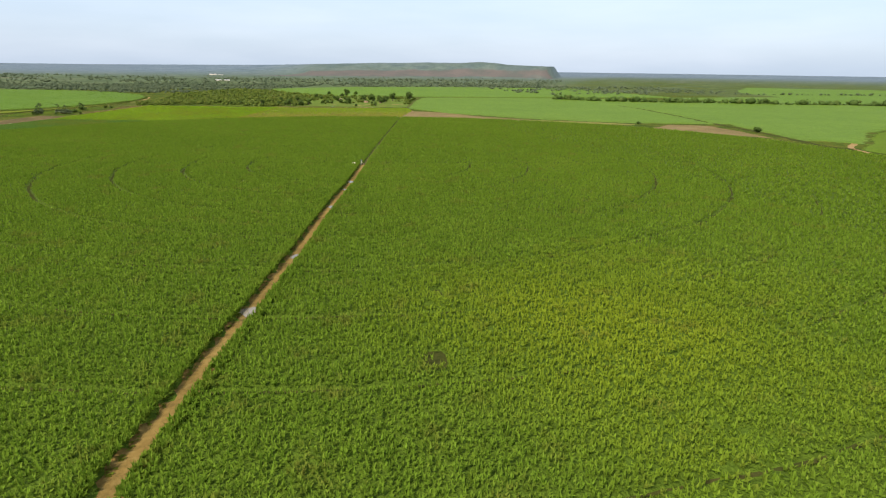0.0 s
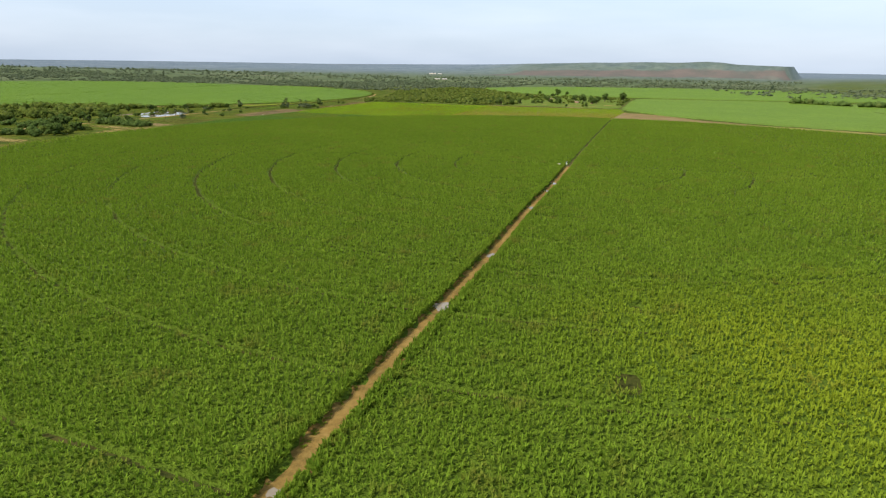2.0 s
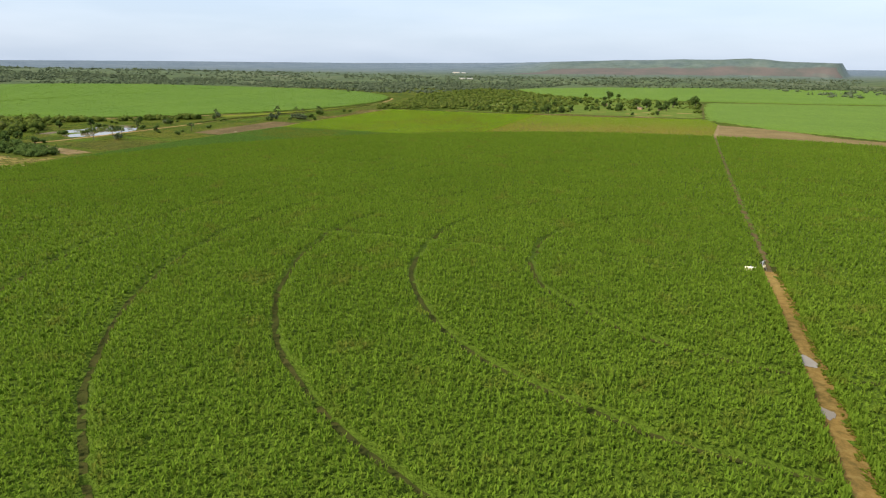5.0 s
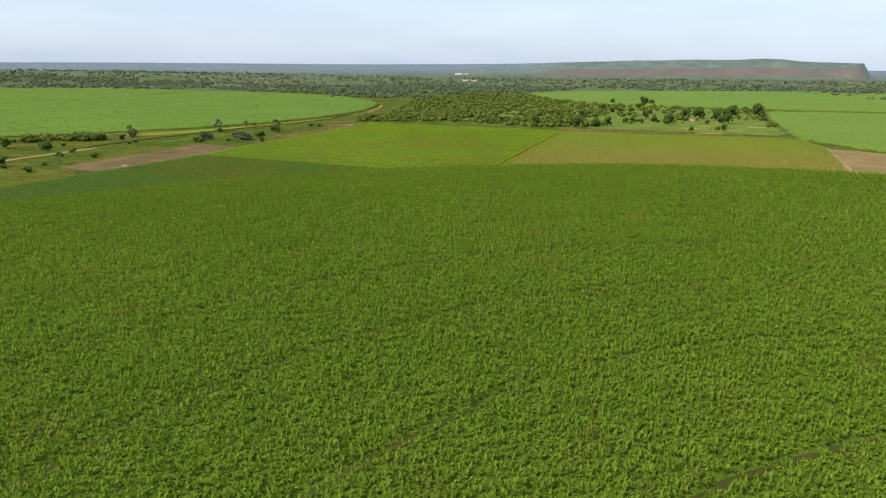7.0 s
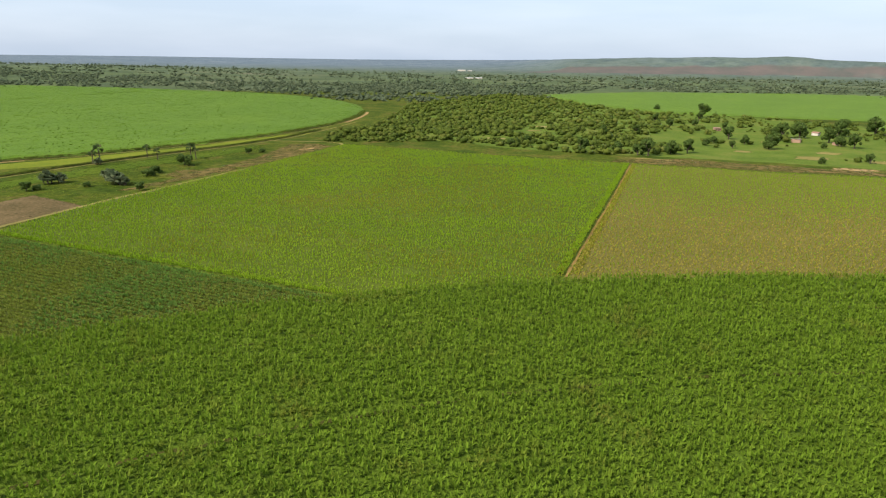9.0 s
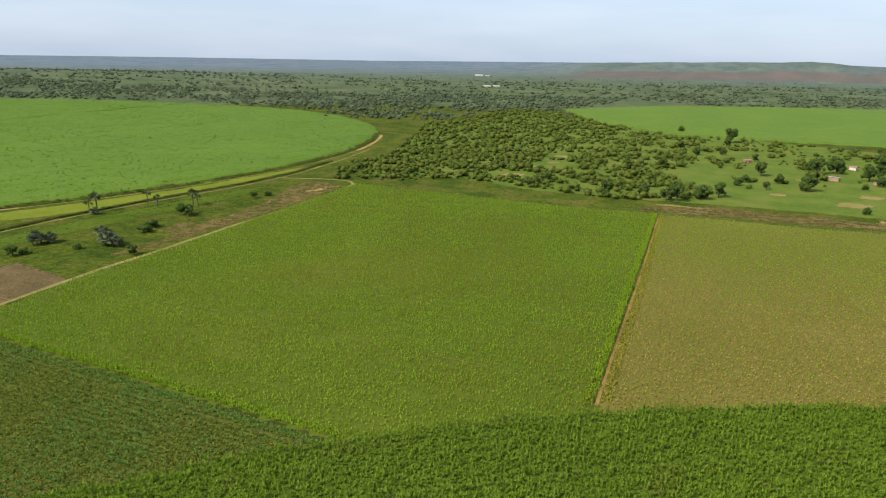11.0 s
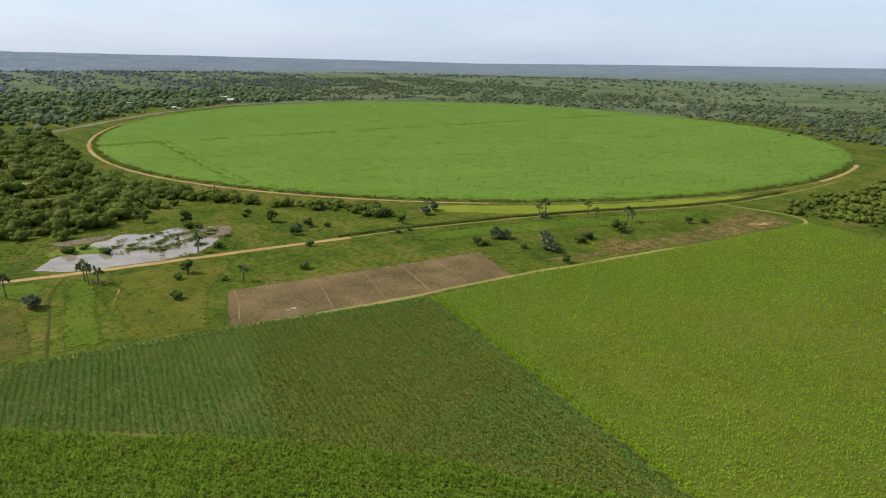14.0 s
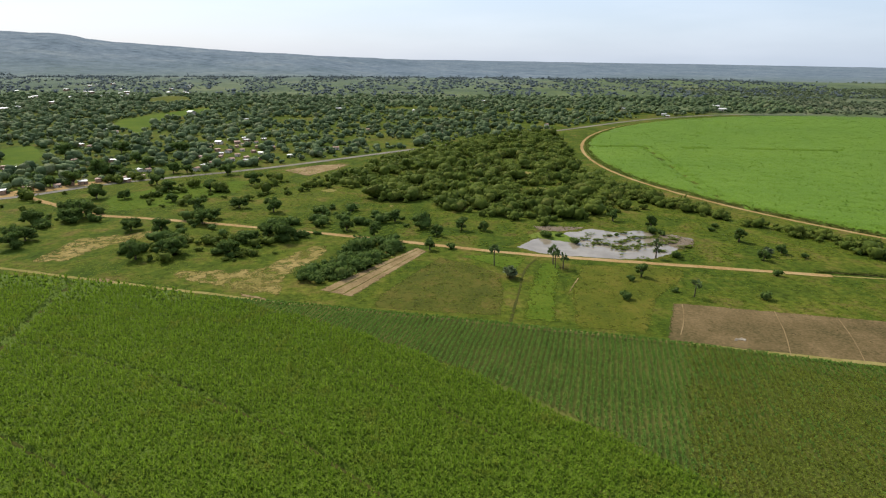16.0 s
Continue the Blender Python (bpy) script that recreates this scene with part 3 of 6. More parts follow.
def tufts(name, x, y, height, spread, blades, width, material, label, category, seed=1, upright=0.0):
    """Leafy plants: arching blades that share a root."""
    g = np.random.default_rng(seed)
    n = len(x)
    z = lie(x, y)
    h = height * g.uniform(0.7, 1.25, n)
    turn = g.uniform(0, 6.28, n)
    V, F = [], []
    for k in range(blades):
        a = turn + 6.283 * k / blades + g.uniform(-0.5, 0.5, n)
        out = spread * g.uniform(0.55, 1.2, n)
        hk = h * g.uniform(0.75, 1.0, n)
        w = width * g.uniform(0.7, 1.2, n)
        dx, dy = np.cos(a), np.sin(a)
        foot, bend, where, droop = 0.45 - 0.33 * upright, 0.86 - 0.16 * upright, 0.5, 0.62 + 0.1 * upright
        base = np.stack([x + 0.3 * upright * out * dx, y + 0.3 * upright * out * dy, z + foot * hk], -1)
        mx, my = x + where * out * dx, y + where * out * dy
        left = np.stack([mx - dy * w, my + dx * w, z + bend * hk], -1)
        right = np.stack([mx + dy * w, my - dx * w, z + bend * hk], -1)
        tip = np.stack([x + out * dx, y + out * dy, z + hk * g.uniform(droop, 1.12, n)], -1)
        V.append(np.stack([base, left, tip, right], 1))
    V = np.stack(V, 1).reshape(-1, 3)
    q = np.arange(n * blades) * 4
    F = np.concatenate([np.stack([q, q + 2, q + 1], -1), np.stack([q, q + 3, q + 2], -1)])
    return tagged(new(name, mesh_of(name, V, F, material)), label, category, kind="stuff")


def scatter(box, step, cover, seed=1, jitter=0.45):
    g = np.random.default_rng(seed)
    X, Y = np.meshgrid(np.arange(box[0], box[2], step), np.arange(box[1], box[3], step), indexing="ij")
    X = (X + g.uniform(-jitter, jitter, X.shape) * step).ravel()
    Y = (Y + g.uniform(-jitter, jitter, Y.shape) * step).ravel()
    k = cover(X, Y)
    return X[k], Y[k]


def near_path(x, y):
    x, y = x + 7 * waves(x, y, 18, 95), y + 7 * waves(x, y, 18, 96)
    along = np.abs(x - np.interp(y, [-130, -60, 80, 140], [-8, -14, -46, -46])) < np.interp(y, [-130, -60, 140], [38, 40, 40])
    return (along | ((x > -130) & (x < -46) & (y > 18))) & (y > -126)


def mid_path(x, y):
    wx, wy = x + 7 * waves(x, y, 18, 97), y + 7 * waves(x, y, 18, 98)
    return (wx > -128) & (wx < 66) & (wy > -128) & ~near_path(x, y)


canopy("cane_canopy", (-142, -142, 143, 142), 0.82, lambda x, y: cane_cover(x, y, 0.1, False) & (np.abs(x - np.interp(y, TRACK_Y, TRACK_X)) > np.where(y < 2, 1.5, 0.9)) & (np.hypot((x + 4.9) / 1.5, (y + 102.9) / 2.4) > 1) & (np.hypot((x + 1.4) / 1.4, (y + 87.9) / 1.9) > 1), 0.5, 0.4, CANE_SHADE, "under layer of a round sugar cane field, darkened for shade between plants", "sugar cane", dip=lambda x, y: cane_ruts(x, y, 0.7))
cx, cy = scatter((-142, -127, 66, 142), 0.335, lambda x, y: cane_cover(x, y) & near_path(x, y), 11)
tops("cane_plants", cx, cy, 0.84, 0.24, 4, 0.092, CANE, "arching green leaf tops of tall sugar cane", "sugar cane", 3, 0.24, 0.75)
cx, cy = scatter((-142, -142, 143, 142), 0.5, lambda x, y: cane_cover(x, y) & mid_path(x, y), 13)
tops("cane_plants", cx, cy, 0.88, 0.34, 4, 0.125, CANE, "arching green leaf tops of tall sugar cane", "sugar cane", 5)
cx, cy = scatter((-142, -142, 143, 142), 0.8, lambda x, y: cane_cover(x, y) & ~mid_path(x, y) & ~near_path(x, y), 12)
tops("cane_plants", cx, cy, 0.95, 0.6, 5, 0.15, CANE, "arching green leaf tops of tall sugar cane", "sugar cane", 4)

# Raised dark strips give the rut soil and stand for its deep shade.
for i, q in enumerate(RUTS):
    a = np.arange(-3.14, 3.14, 0.8 / q)
    rr = q + 0.25 * waves(a * q, a * 0, 14, 20 + i)
    wx, wy = PIVOT[0] + rr * np.cos(a), PIVOT[1] + rr * np.sin(a)
    worn = cane_ruts(wx, wy) & cane_cover(wx, wy, 0.3, False) & (wx > -122)
    ends = np.flatnonzero(np.diff(np.concatenate([[0], worn.astype(int), [0]])))
    for j, k in zip(ends[::2], ends[1::2]):
        if k - j > 7:
            ribbon("rut_shade_strip", [(wx[m], wy[m]) for m in [*range(j, k - 3, 3), k - 1]], 0.5 if q < 85 else 0.36, FLOOR, 0.15, "dark strip for soil and shade in the irrigation machine's wheel rut", "wheel rut", 0.2)
ey = np.arange(-138, 0, 0.055)
for side in (-1, 1):
    ex = np.interp(ey, TRACK_Y, TRACK_X) + side * (0.82 + 0.06 * waves(ey, ey * 0, 6, 51 + side) + rng.uniform(0, 0.95, len(ey)) ** 1.3)
    tops("cane_plants", ex, ey + 0.001, 0.78, 0.24, 5, 0.09, CANE, "dense leafy edge of the cane along the track", "sugar cane", 33 + side, 0.2, 0.6)
ribbon("track", TRACK[:8], 2.3, DIRT_WET, 0.012, "orange dirt track running straight through the cane", "dirt track", 0.1)
ribbon("track", TRACK[7:], 1.0, BARE, 0.012, "narrow shaded dirt track through tall cane", "dirt track", 0.12)
ty = rng.uniform(-140, 0, 1500)
tx = np.interp(ty, TRACK_Y, TRACK_X) + np.where(rng.uniform(0, 1, 1500) < 0.68, 1, -1) * rng.uniform(0.5, 1.05, 1500)
tufts("track_weeds", tx, ty, 0.12, 0.18, 5, 0.05, TUSSOCK, "yellow green weeds along the dirt track", "weeds", 15)
sheet("cane_floor", [(139.0 * math.cos(i * 0.0873) + 0.8, 139.0 * math.sin(i * 0.0873) - 1) for i in range(72)], FLOOR, 0.006, "dark weedy soil under the sugar cane", "soil", 20)

# ---- plots past the circle ----
GREEN_PLOT = [(-107, 139.1), (-58, 125.5), (-50, 129.5), (-38, 134.5), (-19.8, 212), (-38.7, 214.8), (-63.5, 222), (-88, 228.5), (-98.5, 182), (-105.2, 156.5)]
YELLOW_PLOT = [(-37.7, 134.5), (-20, 138.5), (0, 139.5), (20, 137.5), (33, 134.5), (48, 181), (49.5, 203), (6.7, 206.6), (-19.5, 212)]
ROW_PLOT = [(-107.5, 138.8), (-116, 112), (-122.3, 87), (-127, 65.5), (-129.5, 52), (-120.5, 66.5), (-108.3, 86), (-93.5, 102), (-77, 114.8), (-58, 125.4)]


def off_path(x, y, half=0.4):
    """Clear of the two paths between the plots."""
    a = np.abs(x - (-38.2 + 0.2384 * (y - 135.2))) > half
    b = np.abs(y - (139.0 - 0.277 * (x + 107))) > half
    return a & (b | (x > -60))


def rim(x, y):
    return np.hypot(x - PIVOT[0], y - PIVOT[1]) > 140.2


def olive_share(x, y):
    """Paler, drier plants towards the middle of the green plot."""
    return 0.62 * smooth01(0.85 + 0.5 * waves(x, y, 40, 91) + 0.4 * waves(x, y, 11, 92) - 0.5 * np.hypot((x + 52) / 32, (y - 170) / 40))


def green_share(x, y):
    """Greener plants towards the far end of the ripening plot."""
    return 0.58 + 0.42 * smooth01((y - 146 + 9 * waves(x, y, 25, 93) + 5 * waves(x, y, 8, 94)) / 44)


GREEN_COVER = lambda x, y: inside(GREEN_PLOT, x, y) & rim(x, y) & off_path(x, y, 0.26)
RIPE_COVER = lambda x, y: inside(YELLOW_PLOT, x, y) & rim(x, y) & off_path(x, y, 0.3)
canopy("grass_crop", (-110, 120, -15, 232), 0.7, lambda x, y: GREEN_COVER(x, y) & off_path(x, y, 0.75), 0.24, 0.25, BRIGHT, "bright green grassy crop in a rectangular plot", "crop", low=0.021)
sheet("ripe_crop_soil", YELLOW_PLOT, BARE, 0.008, "tan soil strewn with straw under ripe crop", "soil")
canopy("ripe_crop", (-40, 130, 52, 216), 0.7, lambda x, y: RIPE_COVER(x, y) & off_path(x, y, 0.75), 0.16, 0.25, YELLOWED, "yellowing ripe crop thin over tan soil", "crop", low=0.026)
cx, cy = scatter((-110, 120, -15, 232), 0.31, GREEN_COVER, 21)
sown = 0.5 + 0.5 * np.sin((cy + 0.26 * cx) / 0.24 + 1.5 * waves(cx, cy, 14, 101)) + 0.5 * waves(cx, cy * 2.5, 16, 102) + 0.3 * waves(cx, cy, 5, 103)
sown = rng.uniform(0, 1, len(cx)) < np.clip(0.5 + 0.5 * sown, 0.35, 1.0)
cx, cy = cx[sown], cy[sown]
pick = rng.uniform(0, 1, len(cx)) < olive_share(cx, cy)
tops("grass_crop_plants", cx[pick], cy[pick], 0.44, 0.17, 3, 0.052, OLIVE, "olive yellow blades of the grassy crop", "crop", 25, 0.14, 0.3)
tops("grass_crop_plants", cx[~pick], cy[~pick], 0.48, 0.17, 3, 0.052, LIME, "bright green blades of the grassy crop", "crop", 5, 0.14, 0.3)
cx, cy = scatter((-40, 130, 52, 216), 0.42, RIPE_COVER, 22)
pick = rng.uniform(0, 1, len(cx)) < green_share(cx, cy)
lush = pick & (rng.uniform(0, 1, len(cx)) < (0.25 + 0.75 * smooth01((cy - 148) / 36)))
tops("ripe_crop_plants", cx[lush], cy[lush], 0.38, 0.2, 4, 0.055, LIME, "bright green blades at the far end of the plot", "crop", 28, 0.2, 0.25)
pick &= ~lush
ripe = ~pick & ~lush
tops("ripe_crop_plants", cx[pick], cy[pick], 0.36, 0.18, 3, 0.06, OLIVE, "green blades among the ripening crop", "crop", 26, 0.2, 0.3)
tops("ripe_crop_plants", cx[ripe], cy[ripe], 0.34, 0.2, 4, 0.06, STRAWY, "yellow and tan blades of ripening crop", "crop", 6, 0.2, 0.3)
ribbon("plot_path", [(-38.2, 135.2), (-29, 173), (-19.9, 212)], 0.3, DIRT_WET, 0.05, "thin bare footpath between two crop plots", "footpath", 0.2)
ribbon("plot_path", [(-107.2, 139.05), (-84, 132.6), (-60.3, 126.1)], 0.6, FLOOR, 0.03, "thin dark furrow between two crop plots", "footpath", 0.25)
gx = np.arange(-106.8, -59, 0.045)
off = rng.uniform(0.28, 1.2, len(gx))
tops("grass_crop_plants", gx, 139.0 - 0.277 * (gx + 107) + off, 0.46, 0.17, 3, 0.052, LIME, "even green edge of the grassy crop", "crop", 35, 0.14, 0.3)
tops("row_crop_plants", gx, 139.0 - 0.277 * (gx + 107) - off, 0.36, 0.19, 3, 0.06, ROWCROP, "leafy green edge of the row crop", "crop", 36, 0.2)
gy = np.arange(135.6, 211.8, 0.05)
off = rng.uniform(0.3, 1.2, len(gy))
gx = -38.2 + 0.2384 * (gy - 135.2)
tops("grass_crop_plants", gx - off, gy, 0.46, 0.17, 3, 0.052, LIME, "even green edge of the grassy crop", "crop", 37, 0.14, 0.3)
tops("ripe_crop_plants", (gx + off)[::2], gy[::2], 0.34, 0.19, 4, 0.058, OLIVE, "green blades along the ripening crop", "crop", 38, 0.2, 0.3)
tops("ripe_crop_plants", (gx + off)[1::2], gy[1::2], 0.34, 0.2, 4, 0.06, STRAWY, "yellow and tan blades of ripening crop", "crop", 39, 0.2, 0.3)
for hose in ([(-55.5, 141.8), (-48, 140.4)], [(-42.5, 138.9), (-37.8, 137.7)], [(-87, 149.5), (-81.4, 148.4)]):
    ribbon("crop_gap", [hose[0], ((hose[0][0] + hose[1][0]) / 2, (hose[0][1] + hose[1][1]) / 2 + 0.1), hose[1]], 0.07, STRAW, 0.3, "thin pale line of flattened dry stalks in the crop", "plot line", 0.1)
ROW_DIR = Vector((-0.97, 0.245)).normalized()


def row_phase(x, y):
    s = x * -ROW_DIR.y + y * ROW_DIR.x
    return s / 0.66 + 0.12 * waves(x, y, 9, 33)


sheet("row_soil", ROW_PLOT, ROWSOIL, 0.01, "weedy green brown soil between crop rows", "soil")
cover_sheet("row_soil", [(-115.6, 113.4), (-107.5, 138.8), (-58, 125.4), (-77, 114.8), (-90, 104.5)], BROWN_ROW_THIN, 0.018, "drier brown soil between stunted crop rows", "soil", 2.0, 0.7)
row_cover = lambda x, y: inside(ROW_PLOT, x, y) & rim(x, y) & off_path(x, y, 0.25)
rx, ry = scatter((-131, 50, -58, 141), 0.185, row_cover, 23)
keep = np.abs(row_phase(rx, ry) - np.round(row_phase(rx, ry))) < 0.25
weedy = 0.4 * waves(rx, ry, 22, 31) + 0.3 * waves(rx, ry, 7, 32) + 0.9 * np.tanh((ry - 112.2 + 0.34 * (rx + 110.4)) / 1.5) + rng.uniform(-0.6, 0.6, len(rx))
poor = weedy > 0.62
tops("row_crop_plants", rx[keep & ~poor], ry[keep & ~poor], 0.42, 0.2, 4, 0.07, ROWCROP, "dark green row crop in straight lines", "crop", 7, 0.2)
tops("row_crop_plants", rx[keep & poor], ry[keep & poor], 0.34, 0.2, 4, 0.06, POOR, "stunted yellow green row crop", "crop", 8, 0.2)
tops("row_weeds", rx[~keep & poor][::2], ry[~keep & poor][::2], 0.2, 0.2, 4, 0.05, TUSSOCK, "low yellow green weeds between crop rows", "weeds", 27)
ex, ey = [], []
for (x0, y0), (x1, y1) in zip(ROW_PLOT[:4], ROW_PLOT[1:5]):
    k = int(math.hypot(x1 - x0, y1 - y0) / 0.09)
    u = np.arange(k) / k
    ex.append(x0 + (x1 - x0) * u + rng.uniform(0.1, 0.75, k))
    ey.append(y0 + (y1 - y0) * u + rng.uniform(-0.2, 0.1, k))
tops("row_crop_plants", np.concatenate(ex), np.concatenate(ey), 0.4, 0.25, 5, 0.07, ROWCROP, "leafy green edge of the row crop", "crop", 9, 0.25)
PATCH = [(-129, 118), (-124.6, 136.2), (-119, 160.8), (-105.8, 155.6), (-110.5, 132), (-115.8, 112.6)]
cover_sheet("bare_patch", PATCH, BARE_THIN, 0.018, "bare brown ploughed patch beside a grass path", "ploughed soil", 0.6, 1.0, 0.5)
sheet("bare_patch", [(35.5, 138.5), (47.6, 181), (63, 168), (73, 143), (92, 121.5), (86, 114.5), (75, 121), (55, 131)], RED_SOIL, 0.02, "reddish bare soil at the end of the cane track", "ploughed soil", 2.0, 0.5)
sheet("bare_patch", [(91, 121.5), (108, 111.5), (128, 95), (124, 92), (104, 105), (87, 114)], PATHGRASS, 0.02, "dry trodden grass along the cane edge", "dry ground", 2.0, 0.5)
sheet("bare_patch", [(123, 76), (141, 92), (156, 86), (152.5, 62), (148, 38), (142.5, 45), (134, 60)], RED_SOIL, 0.02, "reddish bare soil along the cane edge", "ploughed soil", 2.0, 0.6)
for a, b in [((-125.7, 131), (-112.0, 126)), ((-123.9, 138.5), (-110.2, 133.5)), ((-122.6, 145), (-108.8, 140.5)), ((-121.2, 151), (-107.4, 147)), ((-128, 119.2), (-117.5, 115.2))]:
    ribbon("furrow_line", [a, ((a[0] + b[0]) / 2, (a[1] + b[1]) / 2 + 0.3), b], 0.12, PALE, 0.05, "faint pale line across the ploughed patch", "plot line", 0.3)
for k in (0.35, 0.68):
    ribbon("furrow_line", [(-132.6 + k * 3.1, 66.5 + k * 6), (-144 + k * 3, 73.2 + k * 4.3), (-155 + k * 3, 80 + k * 2.4)], 0.16, WEEDY, 0.045, "dark weedy furrow along the stony strip", "plot line", 0.5)
STONY = [(-132.6, 66.5), (-144, 73.2), (-156, 80.6), (-153, 83), (-141, 77.5), (-129.5, 72.5)]
cover_sheet("stony_strip", STONY, PALE_THIN, 0.02, "pale stony strip of cleared ground", "cleared ground", 0.7, 1.0, 0.4)
DRY = [
    [(-132, 52), (-127, 64), (-139, 62.5), (-150, 66.5), (-158, 66), (-158, 60), (-151, 57), (-144, 54), (-143, 44), (-141, 38), (-136, 43)],
    [(-150, 14), (-161, 14), (-165, 22), (-170, 29), (-163, 31), (-154, 26), (-144, 23), (-143, 14)],
    [(-92, 205), (-88.8, 227), (-96, 233), (-104, 228), (-103, 205), (-107, 178), (-111, 165), (-106, 163), (-100, 178)],
]
cover_sheet("dry_ground", DRY[0], STRAW_THIN, 0.012, "dry straw coloured weedy ground", "dry ground", 2.5)
cover_sheet("dry_ground", DRY[1], STRAW_THIN, 0.012, "dry straw coloured mown ground", "dry ground", 2.5)
cover_sheet("dry_ground", DRY[2], DRYWEED_THIN, 0.012, "dry trampled ground beside a path", "dry ground", 2.5)
cover_sheet("dry_ground", [(-109.9, 179.1), (-111.8, 186.5), (-106.9, 189.4), (-101.6, 194.9), (-99.2, 198.7), (-98.2, 188.1), (-100.9, 178.7), (-102.4, 174.7)], DRYWEED_THIN, 0.016, "dry reddish weeds beside a path", "dry ground", 2.5)
cover_sheet("dry_ground", [(-98.5, 211.3), (-98.4, 220.6), (-93.5, 227.6), (-90.1, 228.4), (-92.3, 218.6)], DIRT_THIN, 0.016, "bare reddish ground at a path corner", "bare ground", 2.5)
cover_sheet("dry_ground", [(-26, 214), (-23, 220), (-8, 224), (12, 219), (45, 209), (44, 205), (8, 208), (-18, 213.5)], DRYWEED_THIN, 0.015, "dry straw ground at the field edge", "dry ground", 1.5)
cover_sheet("weedy_plot", [(-125.5, 75), (-131, 75.5), (-142, 80.5), (-150.5, 84.5), (-146, 91), (-141, 95.2), (-132, 95.2), (-122.6, 93.8), (-123.8, 85)], FALLOW_THIN, 0.010, "fallow plot of low brown weeds", "fallow plot", 1.0)
cover_sheet("lush_strip", [(-141.5, 95.6), (-146.5, 91.3), (-151.2, 85.5), (-152.6, 93), (-150.6, 101.3), (-142.5, 98.2)], LUSH_THIN, 0.012, "lush bright green corner of meadow", "grass", 1.5)
cover_sheet("lush_strip", [(-121.8, 94.8), (-142, 99.2), (-148.4, 101.7), (-147.2, 106.8), (-134, 103.6), (-119.6, 101.2)], LUSH_THIN, 0.028, "lush bright green strip of meadow", "grass", 1.8)
cover_sheet("weedy_plot", [(-119.4, 101.8), (-134, 104.2), (-146.8, 108.4), (-144.2, 126), (-139.5, 124.5), (-129.6, 116.8), (-117, 111.6)], OLIVE_THIN, 0.010, "olive green plot of rough grass and weeds", "fallow plot", 1.0)
sheet("lush_strip", [(-132, 189), (-108, 240), (-104, 255), (-111, 246), (-124, 216), (-137, 196), (-152, 177), (-148, 173)], VERGE_GRASS, 0.012, "yellow green grass verge between two tracks", "grass", 2.0, 0.4)
sheet("lush_strip", [(-90, 240), (-66, 244), (-44, 231), (-20, 227), (12, 222), (46, 212), (52, 218), (60, 252), (68, 288), (80, 324), (40, 358), (15, 380), (-14, 400), (-33, 470), (-60, 480), (-98, 380), (-90, 284)], PASTURE_GRASS, 0.012, "yellow green rough pasture among scrub", "grass", 2.0, 0.8)
sheet("lush_strip", [(-196, 2), (-213, 11), (-222, 30), (-206, 32), (-190, 22), (-182, 10)], LUSH, 0.012, "lush green pasture by the village road", "grass", 2.0, 0.8)
cover_sheet("lush_strip", [(-137, 163), (-129.6, 185.5), (-121.8, 203.5), (-111.6, 223), (-106, 232), (-104, 214), (-109, 200), (-115.5, 186), (-121, 172), (-126, 160), (-132, 150)], LUSH_THIN, 0.010, "fresh green meadow grass beside the dirt road", "grass", 4.0)
ribbon("bare_streak", [(-139, 106.8), (-136, 105.5), (-133, 104.3)], 0.16, PALE, 0.03, "narrow bare streak in the meadow", "bare ground", 0.3)
ribbon("grass_furrow", [(-121.3, 94.3), (-131, 96.4), (-142, 98.6), (-148.5, 101.3)], 0.36, FLOOR, 0.034, "dark grassy furrow across the meadow", "ditch", 0.3)
cover_sheet("bare_ground", [(-133, 30.5), (-136.5, 30), (-138, 33), (-136, 36), (-133.5, 35)], CORNER_THIN, 0.035, "bare sandy spot where two tracks meet", "bare ground", 0.9, 1.0, 0.4)
cover_sheet("bare_ground", [(-126.4, 64), (-130, 60), (-132, 55), (-129.5, 56)], CORNER_THIN, 0.035, "bare sandy spot where two tracks meet", "bare ground", 0.9, 1.0, 0.4)
cover_sheet("bare_ground", [(-240, 33), (-251, 43), (-254, 56), (-242, 52), (-228, 45)], CORNER_THIN, 0.02, "wide patch of bare tan ground", "bare ground", 2.0)
sheet("roadside_soil", [(-190, -28), (-209, -13), (-221, -3), (-225, -8), (-213, -19), (-196, -33)], DIRT, 0.03, "trodden reddish soil along the village road", "bare ground", 1.6, 0.6)
BARE_SPOTS = [(-255, 92, 6), (-223, 95, 5), (-208, 55, 5), (-51, 252, 6), (-37, 290, 6), (-300, 112, 6), (-190, 73, 3), (-238, 112, 5), (-46, 268, 4), (-40, 276, 5), (-262, 108, 5), (-212, 112, 5), (-30, 262, 4), (-14, 285, 5), (12, 240, 5), (25, 231, 7), (33, 241, 6), (39, 227, 6), (26, 262, 5), (50, 240, 7)]
for spot in BARE_SPOTS:
    cover_sheet("bare_ground", [(spot[0] + spot[2] * (0.8 + 0.3 * math.sin(3 * i)) * math.cos(i * 0.7), spot[1] + 0.7 * spot[2] * math.sin(i * 0.7)) for i in range(9)], SPOT_THIN, 0.015, "patch of bare tan ground among bushes", "bare ground", 2.0)

